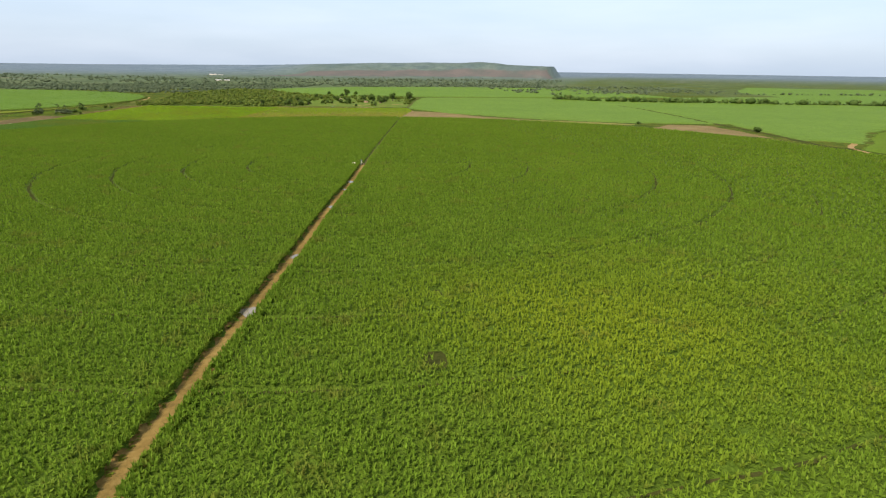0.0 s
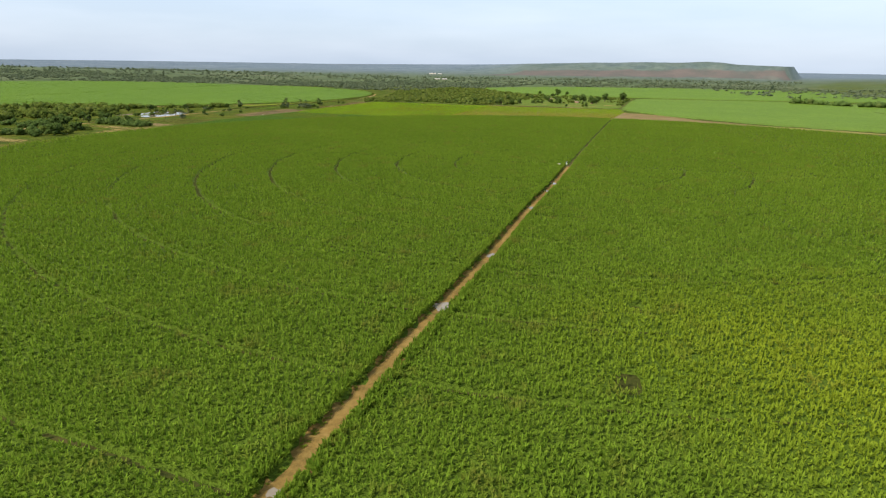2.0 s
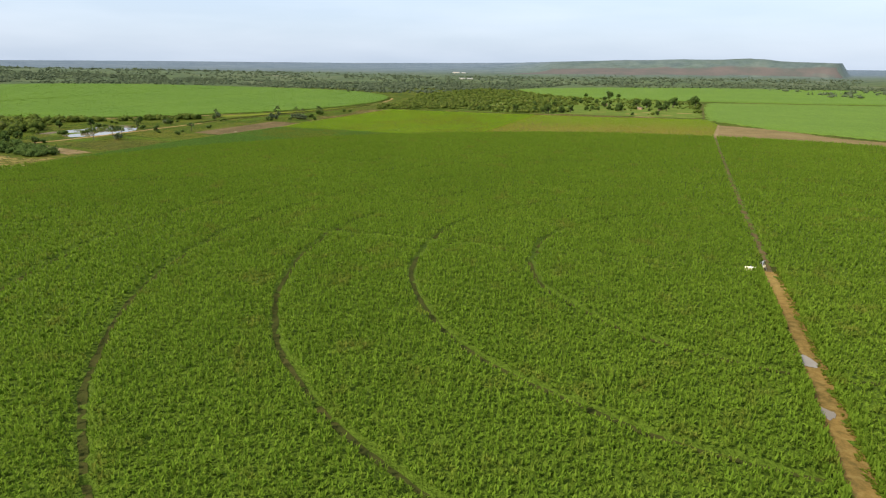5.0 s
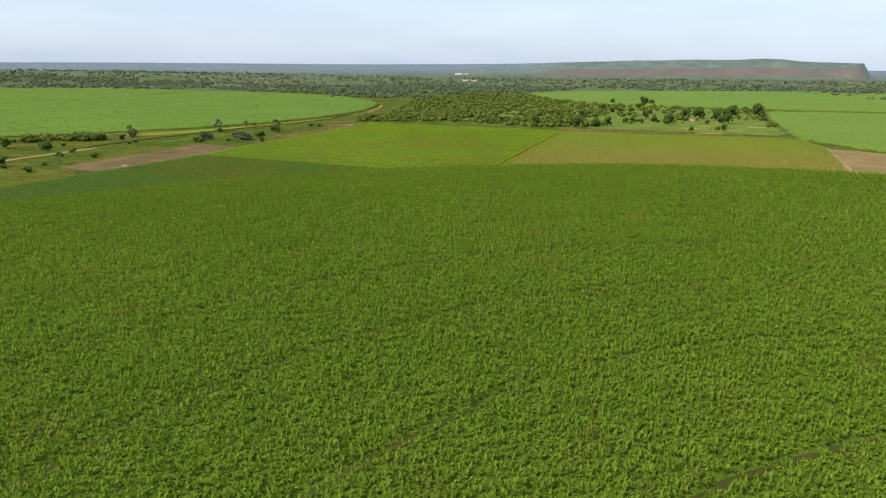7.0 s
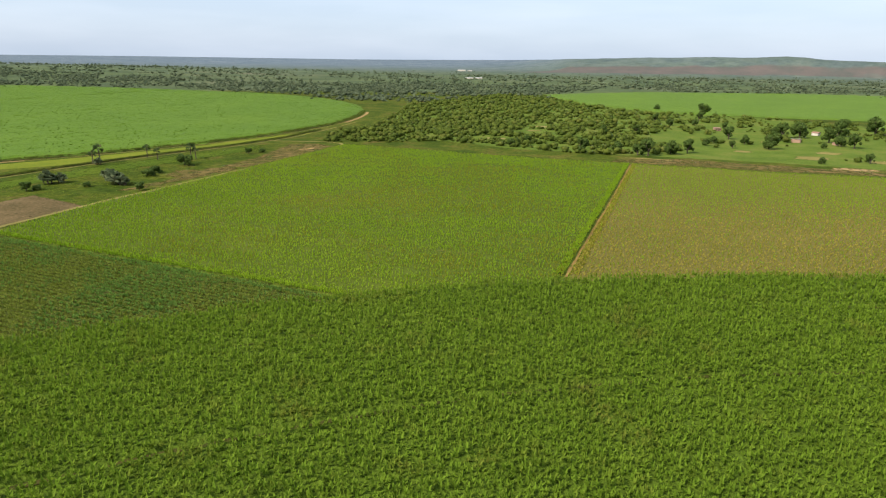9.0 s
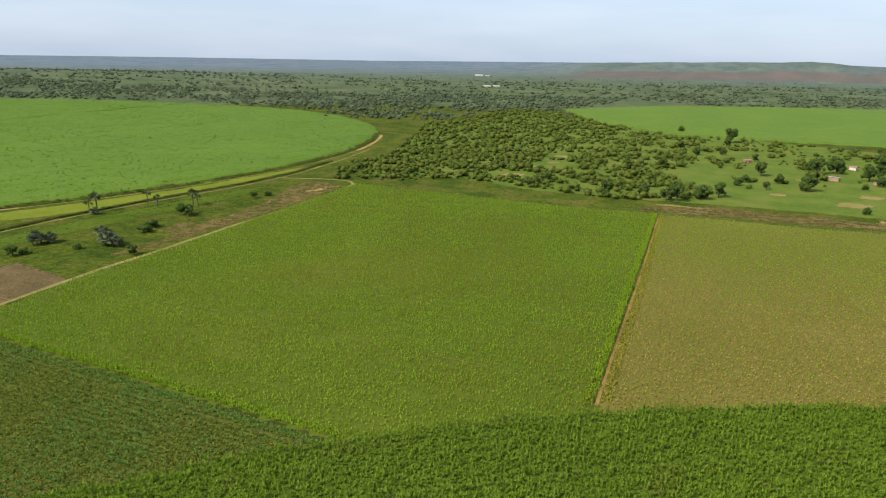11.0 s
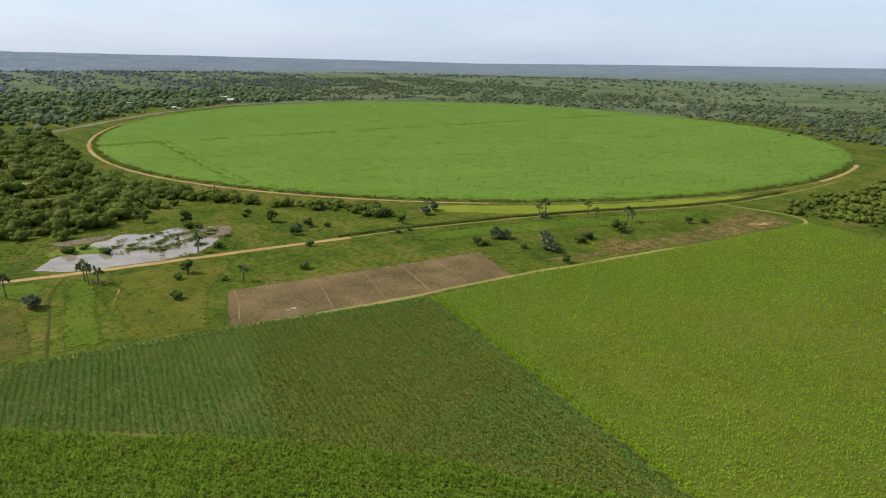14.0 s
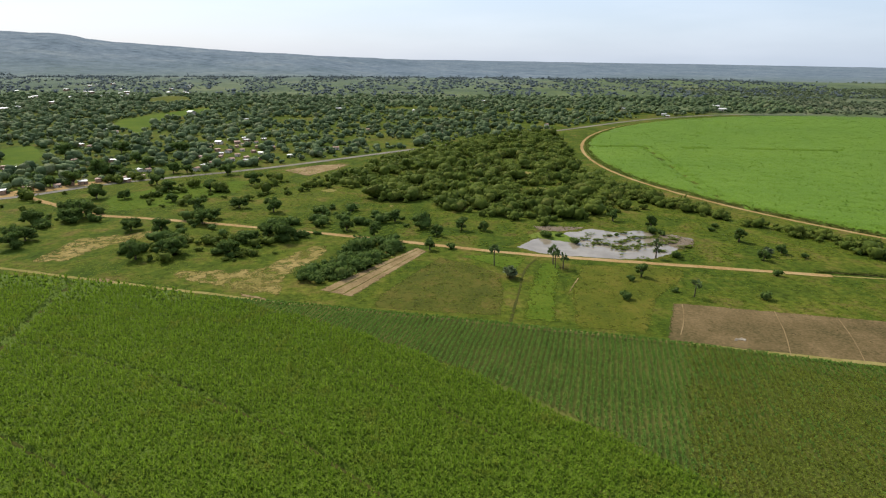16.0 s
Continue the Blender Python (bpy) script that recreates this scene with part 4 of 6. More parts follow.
cover_sheet("bare_ground", [(20, 215.5), (24, 219), (31, 218), (35, 214.5), (29, 211.5), (22, 212.5)], DIRT_THIN, 0.02, "reddish bare ground at the field edge", "bare ground", 2.0)
cover_sheet("bare_ground", [(-23, 223.5), (-16, 224), (-8, 221.5), (-9, 219), (-18, 220.5)], SPOT_THIN, 0.02, "pale trodden ground at the plots' corner", "bare ground", 1.5)
ribbon("grass_path", [(-142, 13), (-136.2, 32.5), (-131, 51), (-126.6, 66), (-121.8, 87), (-115.7, 112.2), (-110.2, 134), (-105.9, 156.6), (-99.3, 182.1), (-88.8, 229), (-110, 233)], 0.85, PATHGRASS, 0.03, "trodden grass path along the plots", "footpath", 0.2)
ribbon("dirt_road", [(-178, 11.4), (-174.8, 27), (-165.5, 59), (-157.9, 82), (-152.9, 95.6), (-148.8, 112), (-145.8, 126), (-141, 148)], 1.5, DIRT, 0.03, "orange laterite dirt road past a pond", "dirt road", 0.12)
ribbon("dirt_road", [(-141, 148), (-138.6, 159.5), (-131, 183.5), (-123, 202), (-113, 222), (-107, 240), (-103.5, 262), (-101, 290)], 0.45, PATHGRASS, 0.03, "narrow overgrown end of the dirt road", "dirt road", 0.2)
F2 = (-264.0, 297.0)
for a0, a1, wide, soil in ((78, 94, 1.2, DIRT), (94, 132, 0.35, PATHGRASS), (132, 257, 1.1, DIRT)):
    ribbon("ring_road", [(F2[0] + 160 * math.sin(radians(a)), F2[1] + 160 * math.cos(radians(a))) for a in range(a0, a1 + 1, 2)], wide, soil, 0.03, "pale dirt ring road round the far cane circle", "dirt road", 0.12)
# This dark verge strip also stands in for the cane wall's shadow.
ribbon("field_verge", [(F2[0] + 157.8 * math.sin(radians(a)), F2[1] + 157.8 * math.cos(radians(a))) for a in range(78, 258, 4)], 1.7, DITCH, 0.05, "weedy verge under the cane edge, darkened for the cane's shade", "verge", 0.2)
ribbon("road_verge", [(-142.6, 148.6), (-140, 160.2), (-132.3, 184.2), (-124.3, 202.7), (-114.4, 222.6), (-108.4, 240.4), (-105, 262)], 0.9, DITCH, 0.04, "dark weedy bank beside the dirt road", "verge", 0.3)
# Dark tufts here also stand for the shaded side of the cane.
va = np.radians(rng.uniform(76, 250, 4000))
vr = rng.uniform(156.6, 158.9, 4000)
tufts("verge_weeds", F2[0] + vr * np.sin(va), F2[1] + vr * np.cos(va), 0.5, 0.4, 4, 0.12, WOOD, "dark green weeds at the foot of the cane", "weeds", 16)
vy = rng.uniform(146, 262, 1800)
vx = np.interp(vy, [148.6, 160.2, 184.2, 202.7, 222.6, 240.4, 262], [-142.6, -140, -132.3, -124.3, -114.4, -108.4, -105]) + rng.uniform(-0.6, 0.3, 1800)
tufts("verge_weeds", vx, vy, 0.4, 0.32, 4, 0.1, WOOD, "dark weeds on the bank of the dirt road", "weeds", 17)
ribbon("asphalt_road", [(-176, -60), (-195, -23), (-216, -6), (-245, 30), (-288, 75), (-352, 144), (-386, 180), (-410, 212), (-432, 261), (-440, 330)], 2.6, ASPHALT, 0.05, "grey asphalt road past the village", "road", 0.03)
ribbon("village_path", [(-178, 11.4), (-186, -2), (-200, -22)], 1.6, DIRT, 0.03, "dirt path to the village road", "dirt road")
# The next two ditches are dark and wide to include crop-edge shade.
ribbon("ditch", [(49, 203), (60, 190), (68, 175), (75, 150), (93, 124.5), (113, 110), (130, 99), (146, 95), (160, 91)], 1.8, FLOOR, 0.03, "weedy ditch along the field edge", "ditch", 0.3)
ribbon("ditch", [(192, 235), (187, 190), (181, 159), (171, 117), (163, 84), (158, 58), (151, 32), (147, 14), (150.7, 7)], 2.4, FLOOR, 0.06, "weedy ditch between two green fields, darkened for the crop edge's shade", "ditch", 0.3)
ribbon("ditch", [(-19.5, 213), (6.7, 207.3), (49, 203.4)], 0.8, DITCH, 0.03, "weedy ditch along the field edge", "ditch", 0.3)
ribbon("field_road", [(225.7, 65), (200, 54), (187, 43), (165, 22), (152, 10.7), (146, -1.5)], 1.8, DIRT, 0.06, "curved dirt road by a cane field", "dirt road")
ribbon("field_road", [(34, 135.5), (41, 158), (48, 181.5)], 1.4, PALE, 0.05, "pale sandy end of the cane track", "dirt track")
ribbon("field_road", [(49, 203), (66, 270), (80, 326), (70, 360), (55, 400)], 1.0, DITCH, 0.05, "dark weedy line between two fields", "ditch", 0.3)

# ---- far fields ----
canopy("far_cane", (F2[0] - 158, F2[1] - 158, F2[0] + 158, F2[1] + 158), 1.6,
       lambda x, y: (np.hypot(x - F2[0], y - F2[1]) < 157 + 0.4 * waves(x, y, 12, 3)) & ~((np.abs(y - 155 + 0.107 * (x + 199)) < 1.3) & (x > -296) & (x < -197))
       & ~((np.abs(np.hypot(x - F2[0], y - F2[1]) % 34 - 17) < 0.7) & (waves(x, y, 30, 9) > 0.7))
       & ~((np.abs(x - 0.1 * (y - 200) + 290) < 1.5) & (waves(x, y, 20, 6) > -0.2)),
       0.8, 0.3, CANE_FAR, "wide round field of fresh green cane", "sugar cane", 5)
cx, cy = scatter((F2[0] - 158, F2[1] - 158, F2[0] + 158, F2[1] + 158), 1.25, lambda x, y: (np.hypot(x - F2[0], y - F2[1]) < 156.6) & ~((np.abs(y - 155 + 0.107 * (x + 199)) < 1.0) & (x < -197)), 24)
tops("far_cane_plants", cx, cy, 0.72, 0.5, 3, 0.22, CANE_TIPS, "fresh green leaf tops of far cane", "sugar cane", 14, 0.1, 1.0)
canopy("far_cane", (-40, 335, 320, 590), 2.6, lambda x, y: inside([(-29, 499), (-13, 413), (20, 366), (62, 352), (145, 336), (300, 320), (310, 560), (150, 583), (40, 560)], x, y),
       0.7, 0.3, FIELD_FAR, "distant green cane field behind scrub", "sugar cane", 7)
canopy("far_cane", (48, -150, 420, 332), 2.2,
       lambda x, y: inside([(52, 203), (64, 165), (77, 151), (95, 127), (114, 113), (131, 102), (146, 98), (161, 94), (172, 92), (163, 60), (155, 33), (165, 20), (200, 52), (226, 63), (300, 60), (415, 60), (415, 195), (200, 318), (86, 326), (71, 283)], x, y) & (np.abs(x - np.interp(y, [7, 14, 32, 58, 84, 117, 159, 190, 235], [150.7, 147, 151, 158, 163, 171, 181, 187, 192])) > np.where(y < 225, 2.0, -1)),
       0.5, 0.3, FIELD_FAR, "light green field beyond a ditch", "crop", 6)
canopy("far_cane", (150, -160, 420, 62), 2.2, lambda x, y: inside([(152, 5), (168, 17), (203, 47), (228, 58), (415, 55), (415, -150), (160, -150), (147, -6)], x, y),
       0.7, 0.3, CANE, "darker green cane field behind a dirt road", "sugar cane", 6)

# ---- water ----
POND = [(-156.3, 98.8), (-161.5, 103), (-163, 107), (-166.5, 109.5), (-168, 113), (-169.8, 116), (-167, 120), (-168.6, 125), (-165, 128), (-165.6, 131), (-162, 134), (-160, 131.5), (-157.8, 131.8), (-155.5, 128), (-153, 126.8), (-149.4, 122), (-149.2, 117), (-149.6, 112), (-151.0, 107), (-152.4, 103)]
sheet("pond", POND, WATER, 0.05, "shallow muddy pond reflecting the sky", "pond", 0.8, 0.3)
sheet("pond_bank", [(x + (0.09 if x > -158 else 0.13) * (x + 158), y + 0.08 * (y - 116)) for x, y in POND], WEEDY, 0.02, "wet brown bank round the pond", "bank", 1.0, 0.4)
sheet("pond_bank", [(-164.1, 102.1), (-167.4, 105), (-166.6, 108.7), (-164.1, 109.9), (-160.3, 111.3), (-158.7, 110.6), (-159.7, 108.9), (-161.7, 105.6), (-162.5, 102.4)], PASTURE_GRASS, 0.07, "grassy tongue of land reaching into the pond", "bank", 0.7, 0.2)
cover_sheet("pond_bank", [(-173, 103), (-172.6, 112), (-171.5, 117), (-168.2, 113), (-166.6, 109.5), (-167.4, 104)], MUD_THIN, 0.03, "bare brown mud behind the pond", "bank", 1.4, 1.0, 0.4)
cover_sheet("mud_flat", [(-160.6, 124.6), (-165.6, 127), (-167, 129.6), (-165.6, 133), (-161.6, 135), (-156.6, 132.8), (-153.4, 128.4), (-156.4, 127)], MUD_THIN, 0.066, "pale wet mud flat at the pond's shallow end", "mud", 1.6, 1.0, 0.4)
isles = random.Random(17)
BEDS = [(-155.9, 119.3, 1.5), (-156.6, 117.2, 0.9), (-158.1, 115.8, 0.6), (-158.4, 114.1, 0.7), (-161.4, 112.4, 0.7), (-157.7, 123.6, 0.9), (-161.7, 129.9, 1.6), (-162.9, 122.3, 0.6), (-160.9, 114.9, 0.6), (-164.1, 117.8, 0.5),
        (-166.1, 121.5, 0.5), (-162.9, 124.1, 0.8), (-157, 121.3, 1.0), (-155, 118, 0.8), (-159.6, 128.4, 1.1), (-163.6, 127, 1.2), (-156.6, 130.2, 0.9), (-159.4, 118.6, 0.6), (-160.8, 120.4, 0.7), (-153.8, 125, 0.8), (-158.6, 126, 1.0)]
for k, (ix, iy, il) in enumerate(BEDS):
    for _ in range(3):
        x, y, w = ix + isles.gauss(0, 0.28 * il), iy + isles.gauss(0, 0.7 * il), il * isles.uniform(0.35, 0.7)
        sheet("mud_island", [(x + 0.42 * w * math.sin(q * 0.785) * isles.uniform(0.5, 1.2), y + w * math.cos(q * 0.785) * isles.uniform(0.5, 1.2)) for q in range(8)], (WEEDY, DITCH, MUDDY)[k % 3], 0.074 + 0.004 * _, "low weedy mud island in the pond", "mud island", 0.5, 0.06)
for px, py, pl, pw in [(-19.7, -89.2, 2.4, 1.7), (-15.4, -72.2, 1.6, 1.2), (-9.3, -45.3, 2.0, 1.4), (-3.9, -22.6, 2.4, 1.5), (-5.8, -30.6, 1.4, 1.0), (-26.2, -117.0, 1.2, 0.8)]:
    d = Vector((0.22, 0.975))
    s = Vector((d.y, -d.x))
    ring_pts = [Vector((px, py)) + d * (pl / 2 * math.cos(i * 0.5236) * random.uniform(0.75, 1.1)) + s * (pw / 2 * math.sin(i * 0.5236) * random.uniform(0.75, 1.1)) for i in range(12)]
    sheet("puddle", [(q.x, q.y) for q in ring_pts], WATER, 0.05, "rain puddle on the dirt track", "puddle", 1.0)


# ---- trees ----
def ball(level):
    bm = bmesh.new()
    bmesh.ops.create_icosphere(bm, subdivisions=level, radius=1.0)
    v = np.array([q.co[:] for q in bm.verts])
    f = np.array([[q.index for q in p.verts] for p in bm.faces])
    bm.free()
    return v, f


BALL = {1: ball(1), 2: ball(2)}
bv, bf = BALL[1]
ICO = 0.5 * (1 + math.sqrt(5))
iv = np.array([(-1, ICO, 0), (1, ICO, 0), (-1, -ICO, 0), (1, -ICO, 0), (0, -1, ICO), (0, 1, ICO), (0, -1, -ICO), (0, 1, -ICO), (ICO, 0, -1), (ICO, 0, 1), (-ICO, 0, -1), (-ICO, 0, 1)])
near = np.linalg.norm(iv[:, None] - iv[None], axis=-1) < 2.01
iff = [(a, b, c) for a in range(12) for b in range(a + 1, 12) for c in range(b + 1, 12) if near[a, b] and near[b, c] and near[a, c]]
iff = [(a, b, c) if np.dot(np.cross(iv[b] - iv[a], iv[c] - iv[a]), iv[a]) > 0 else (a, c, b) for a, b, c in iff]
BALL[0] = (iv / np.linalg.norm(iv[0]), np.array(iff))
BALL[-1] = (np.array([(1, 0, 0), (0, 1, 0), (-1, 0, 0), (0, -1, 0), (0, 0, 1), (0, 0, -1)], float), np.array([(0, 1, 4), (1, 2, 4), (2, 3, 4), (3, 0, 4), (1, 0, 5), (2, 1, 5), (3, 2, 5), (0, 3, 5)]))


def crowns(x, y, z, size, level, g, blobs, flat=0.75, leaves=0, card=(0.05, 0.15)):
    """Lumpy crowns of several clumps each, with loose leaf sprays on top: vertices and triangles."""
    bv, bf = BALL[level]
    n = len(x)
    V, F, at = [], [], 0
    for k in range(blobs):
        a, d = g.uniform(0, 6.28, n), size * g.uniform(0.2, 0.9, n) * (0 if k == 0 else 1)
        r = size * (g.uniform(0.62, 0.8, n) if k == 0 else g.uniform(0.34, 0.6, n))
        c = np.stack([x + d * np.cos(a), y + d * np.sin(a), z + size * flat * (0.75 + g.uniform(-0.35, 0.35, n) * (k > 0))], -1)
        bump = g.uniform(0.6, 1.15, (n, len(bv)))
        v = c[:, None] + bv[None] * (bump * r[:, None])[..., None] * np.array([1, 1, flat])
        V.append(v.reshape(-1, 3))
        F.append((bf[None] + (np.arange(n) * len(bv))[:, None, None]).reshape(-1, 3) + at)
        at += n * len(bv)
        for _ in range(leaves):
            dv = g.normal(size=(n, 3))
            dv[:, 2] = np.abs(dv[:, 2]) * 0.9 - 0.25
            dv /= np.linalg.norm(dv, axis=1)[:, None]
            p = c + dv * (r * g.uniform(0.85, 1.2, n))[:, None] * np.array([1, 1, flat])
            s = (size * g.uniform(*card, n))[:, None]
            tri = np.stack([p + g.normal(size=(n, 3)) * s, p + g.normal(size=(n, 3)) * s, p + g.normal(size=(n, 3)) * s], 1)
            V.append(tri.reshape(-1, 3))
            F.append(np.arange(3 * n).reshape(-1, 3) + at)
            at += 3 * n
    return np.concatenate(V), np.concatenate(F)


def woods(name, box, step, cover, size, material, label, level=1, blobs=3, leaves=6, seed=1, category="woodland"):
    g = np.random.default_rng(seed)
    x, y = scatter(box, step, cover, seed, 0.6)
    s = size * (0.4 + 1.15 * g.uniform(0, 1, len(x)) ** 1.8)
    v, f = crowns(x, y, lie(x, y) - 0.12 * s, s * (1.0 if level >= 0 else 1.25), level, g, blobs, 0.78 if level >= 0 else 0.5, leaves, (0.05, 0.15) if level >= 0 else (0.2, 0.4))
    return tagged(new(name, mesh_of(name, v, f, material)), label, category, kind="stuff")


def limb(bm, a, b, ra, rb, sides=6):
    a, b = Vector(a), Vector(b)
    d = (b - a).normalized()
    u = d.orthogonal().normalized()
    w = d.cross(u)
    rings = []
    for p, r in ((a, ra), (a.lerp(b, 0.5) + u * ra * 0.3, (ra + rb) / 2), (b, rb)):
        rings.append([bm.verts.new(p + (u * math.cos(6.283 * i / sides) + w * math.sin(6.283 * i / sides)) * r) for i in range(sides)])
    for r0, r1 in zip(rings, rings[1:]):
        for i in range(sides):
            bm.faces.new((r0[i], r0[(i + 1) % sides], r1[(i + 1) % sides], r1[i]))
    bm.faces.new(rings[-1])


def tree_meshes(seed, height, spread, low=0.25, blobs=16, leaves=110):
    g = np.random.default_rng(seed)
    rnd = random.Random(seed)
    bm = bmesh.new()
    fork = height * (low + 0.12)
    limb(bm, (0, 0, -0.1), (rnd.uniform(-0.1, 0.1), rnd.uniform(-0.1, 0.1), fork), 0.055 * height, 0.038 * height, 8)
    for i in range(5):
        a = 6.283 * i / 5 + rnd.uniform(-0.4, 0.4)
        limb(bm, (0, 0, fork * 0.9), (math.cos(a) * spread * 0.5, math.sin(a) * spread * 0.5, height * rnd.uniform(0.6, 0.8)), 0.03 * height, 0.01 * height, 5)
    trunk = from_bmesh("trunk", bm, BARK, True)
    one = np.zeros(1)
    V, F, at = [], [], 0
    for k in range(blobs):
        a, d = g.uniform(0, 6.28), spread * (0 if k == 0 else g.uniform(0.3, 0.75))
        zc = height * (low + (1 - low) * (0.5 if k == 0 else g.uniform(0.12, 0.75)))
        r = spread * (0.66 if k == 0 else g.uniform(0.26, 0.45))
        v, f = crowns(one + d * math.cos(a), one + d * math.sin(a), one + zc - r * 0.5, one + r, 2, g, 1, min(1.0, 0.6 * height / spread), leaves, (0.07, 0.16))
        V.append(v)
        F.append(f + at)
        at += len(v)
    V = np.concatenate(V)
    V[:, 2] = np.maximum(V[:, 2], height * low * 0.5 + 0.15 * np.abs(np.sin(9 * V[:, 0] + 5 * V[:, 1])))
    return trunk, mesh_of("crown", V, np.concatenate(F), TREE, True)


def make_tree(name, seed, height, spread, label, low=0.25, **kw):
    ob = tagged(new(name), label, "tree")
    trunk, crown = tree_meshes(seed, height, spread, low, **kw)
    part("trunk", trunk, ob, "grey brown tapering trunk")
    part("crown", crown, ob)
    return ob


def make_palm(seed, height, fronds=15, reach=0.75, material=None):
    rnd = random.Random(seed)
    ob = tagged(new("fan_palm"), "slender fan palm with a round tufted crown", "palm")
    bm = bmesh.new()
    limb(bm, (0, 0, -0.1), (0.08, 0.03, height * 0.5), 0.09, 0.07, 7)
    limb(bm, (0.08, 0.03, height * 0.49), (0.05, 0.1, height), 0.07, 0.085, 7)
    part("trunk", from_bmesh("trunk", bm, BARK, True), ob, "thin grey palm trunk")
    bm = bmesh.new()
    for i in range(fronds):
        a, e = 6.283 * i / fronds * 2.4, rnd.uniform(-0.5, 1.3)
        d = Vector((math.cos(a) * math.cos(e), math.sin(a) * math.cos(e), math.sin(e)))
        c = Vector((0.05, 0.1, height)) + d * reach * 0.55
        s = d.orthogonal().normalized()
        s.rotate(Euler((0, 0, rnd.uniform(0, 6.28))))
        hub = bm.verts.new(c - d * reach * 0.35)
        fan = []
        for j in range(-4, 5):
            b = j * 0.3
            rr = reach * (0.6 if j % 2 else 0.42)
            fan.append(bm.verts.new(c + (d * math.cos(b) + s * math.sin(b)) * rr + Vector((0, 0, -0.05 * abs(j)))))
        for p, q in zip(fan, fan[1:]):
            bm.faces.new((hub, p, q))
    part("crown", from_bmesh("crown", bm, material or PALM), ob)
    return ob


def make_bush(name, seed, size, label, material=None, blobs=5, leaves=44):
    g = np.random.default_rng(seed)
    one = np.zeros(1)
    v, f = crowns(one, one, one, one + size, 2, g, blobs, 0.78, leaves)
    v[:, 2] = np.maximum(v[:, 2], -0.02)
    ob = tagged(new(name), label, "bush")
    bm = bmesh.new()
    for i in range(4):
        limb(bm, (0.05 * i, 0, -0.05), (0.3 * size * math.cos(i * 1.6), 0.3 * size * math.sin(i * 1.6), size * 0.6), 0.05 * size, 0.02 * size, 5)
    part("stem", from_bmesh("stem", bm, BARK, True), ob, "short woody stems")
    part("foliage", mesh_of("foliage", v, f, material or TREE, True), ob)
    return ob


def plant(makers, places, group, seed):
    """Sets the first of each maker at its first place, and copies at the rest."""
    rnd = random.Random(seed)
    first = {}
    for i, (x, y, *size) in enumerate(places):
        k = i % len(makers)
        s = size[0] if size else rnd.uniform(0.85, 1.3)
        m = pose(x, y, lie1(x, y), 0, 0, rnd.uniform(0, 360))
        if k not in first:
            first[k] = makers[k]()
            tagged(first[k], group=group)
            first[k].matrix_basis = m
            ob = first[k]
        else:
            ob = copy_thing(first[k], m)
        ob.scale = (s, s, s * rnd.uniform(0.92, 1.1))


MEADOW_TREES = [(-140, 117), (-149, 141), (-161, 142), (-143, 162), (-164, 84), (-170, 81), (-168, 89), (-168, 93.5), (-154, 83), (-175, 75),
                (-153, 146), (-177, 122), (-170, 128), (-150, 163), (-172, 82), (-175, 75), (-167, 66), (-162, 72)]
VERGE_TREES = [(-216, 33), (-196, 7), (-196, 0), (-187, 38), (-183, 47), (-172, 35), (-207, 24), (-193, 20), (-205, 14), (-158, 7), (-153, 8), (-173, 7), (-177, 8),
               (-150, 38), (-183, 30), (-176, 36), (-157, 6), (-170, 1), (-164, 30), (-150, 48), (-178, 4), (-158, 49), (-160, 55), (-163, 51), (-147, 33), (-166, 23)]
SCRUB_TREES = [(-46, 236), (24, 330), (-42, 247), (-16, 227), (-19, 271), (-9, 274), (8, 305), (23, 294), (17, 308), (5, 317), (-20, 232), (-29, 229), (39, 376), (72, 320), (34, 281),
               (29, 345, 2.0), (9.2, 255.3, 0.85), (16.4, 266.7, 1.3), (17.4, 255.7, 1.05), (11.2, 245.7, 0.7), (20.5, 246.4, 1.65), (34, 274, 1.5), (39.4, 275.5, 2.0), (43, 264.6, 1.5), (42.6, 256.5, 1.2),
               (44.4, 253, 1.3), (36.1, 251.5, 0.7), (54.2, 282.4, 1.9), (5.6, 250.3, 0.9), (-3.1, 233.3, 1.15), (-7.7, 230.6, 1.4), (-13.6, 226.8, 1.4), (-7.8, 280.2, 0.8), (34.8, 225.2, 0.8), (23.2, 222.3, 0.7),
               (67.3, 289, 2.0), (18, 381.6, 1.2), (48, 270, 1.4), (30, 268, 1.0)]
MEADOW_BUSHES = [(-138, 115), (-133, 120), (-130, 132), (-138, 157), (-138, 160), (-141, 139), (-155, 87), (-155, 76), (-130, 112), (-169, 140), (-153, 160), (-151, 149),
                 (-164, 105), (-172, 142), (-160, 110), (-151, 126), (157, 58, 2.3), (130, 97, 1.5), (-163, 105.4, 1.5), (-163.8, 108, 1.1), (-159, 110.2, 1.3), (-150.6, 126.2, 1.7), (-167, 127, 1.6), (-165.2, 128.8, 1.2), (-164.4, 119.6, 0.7), (-160, 122.6, 0.7)]
PALMS = [(-145, 94), (-146, 104), (-144, 104), (-144, 105.3), (-150, 122.5), (-131, 122), (-148, 173), (-149.8, 122.6)]
plant([lambda: make_tree("round_tree", 1, 2.6, 1.15, "round leafy tree standing in the meadow", 0.12), lambda: make_tree("round_tree", 2, 2.1, 1.25, "low spreading leafy tree in the meadow", 0.06),
       lambda: make_tree("round_tree", 3, 2.9, 1.3, "tall dark green tree by the dirt road", 0.1)], MEADOW_TREES, "trees in the meadow", 1)
plant([lambda: make_tree("shade_tree", 4, 3.3, 2.1, "broad dark green shade tree on the verge", 0.05), lambda: make_tree("shade_tree", 5, 2.6, 2.2, "low broad tree with dense crown on the verge", 0.04)], VERGE_TREES, "trees near the village road", 2)
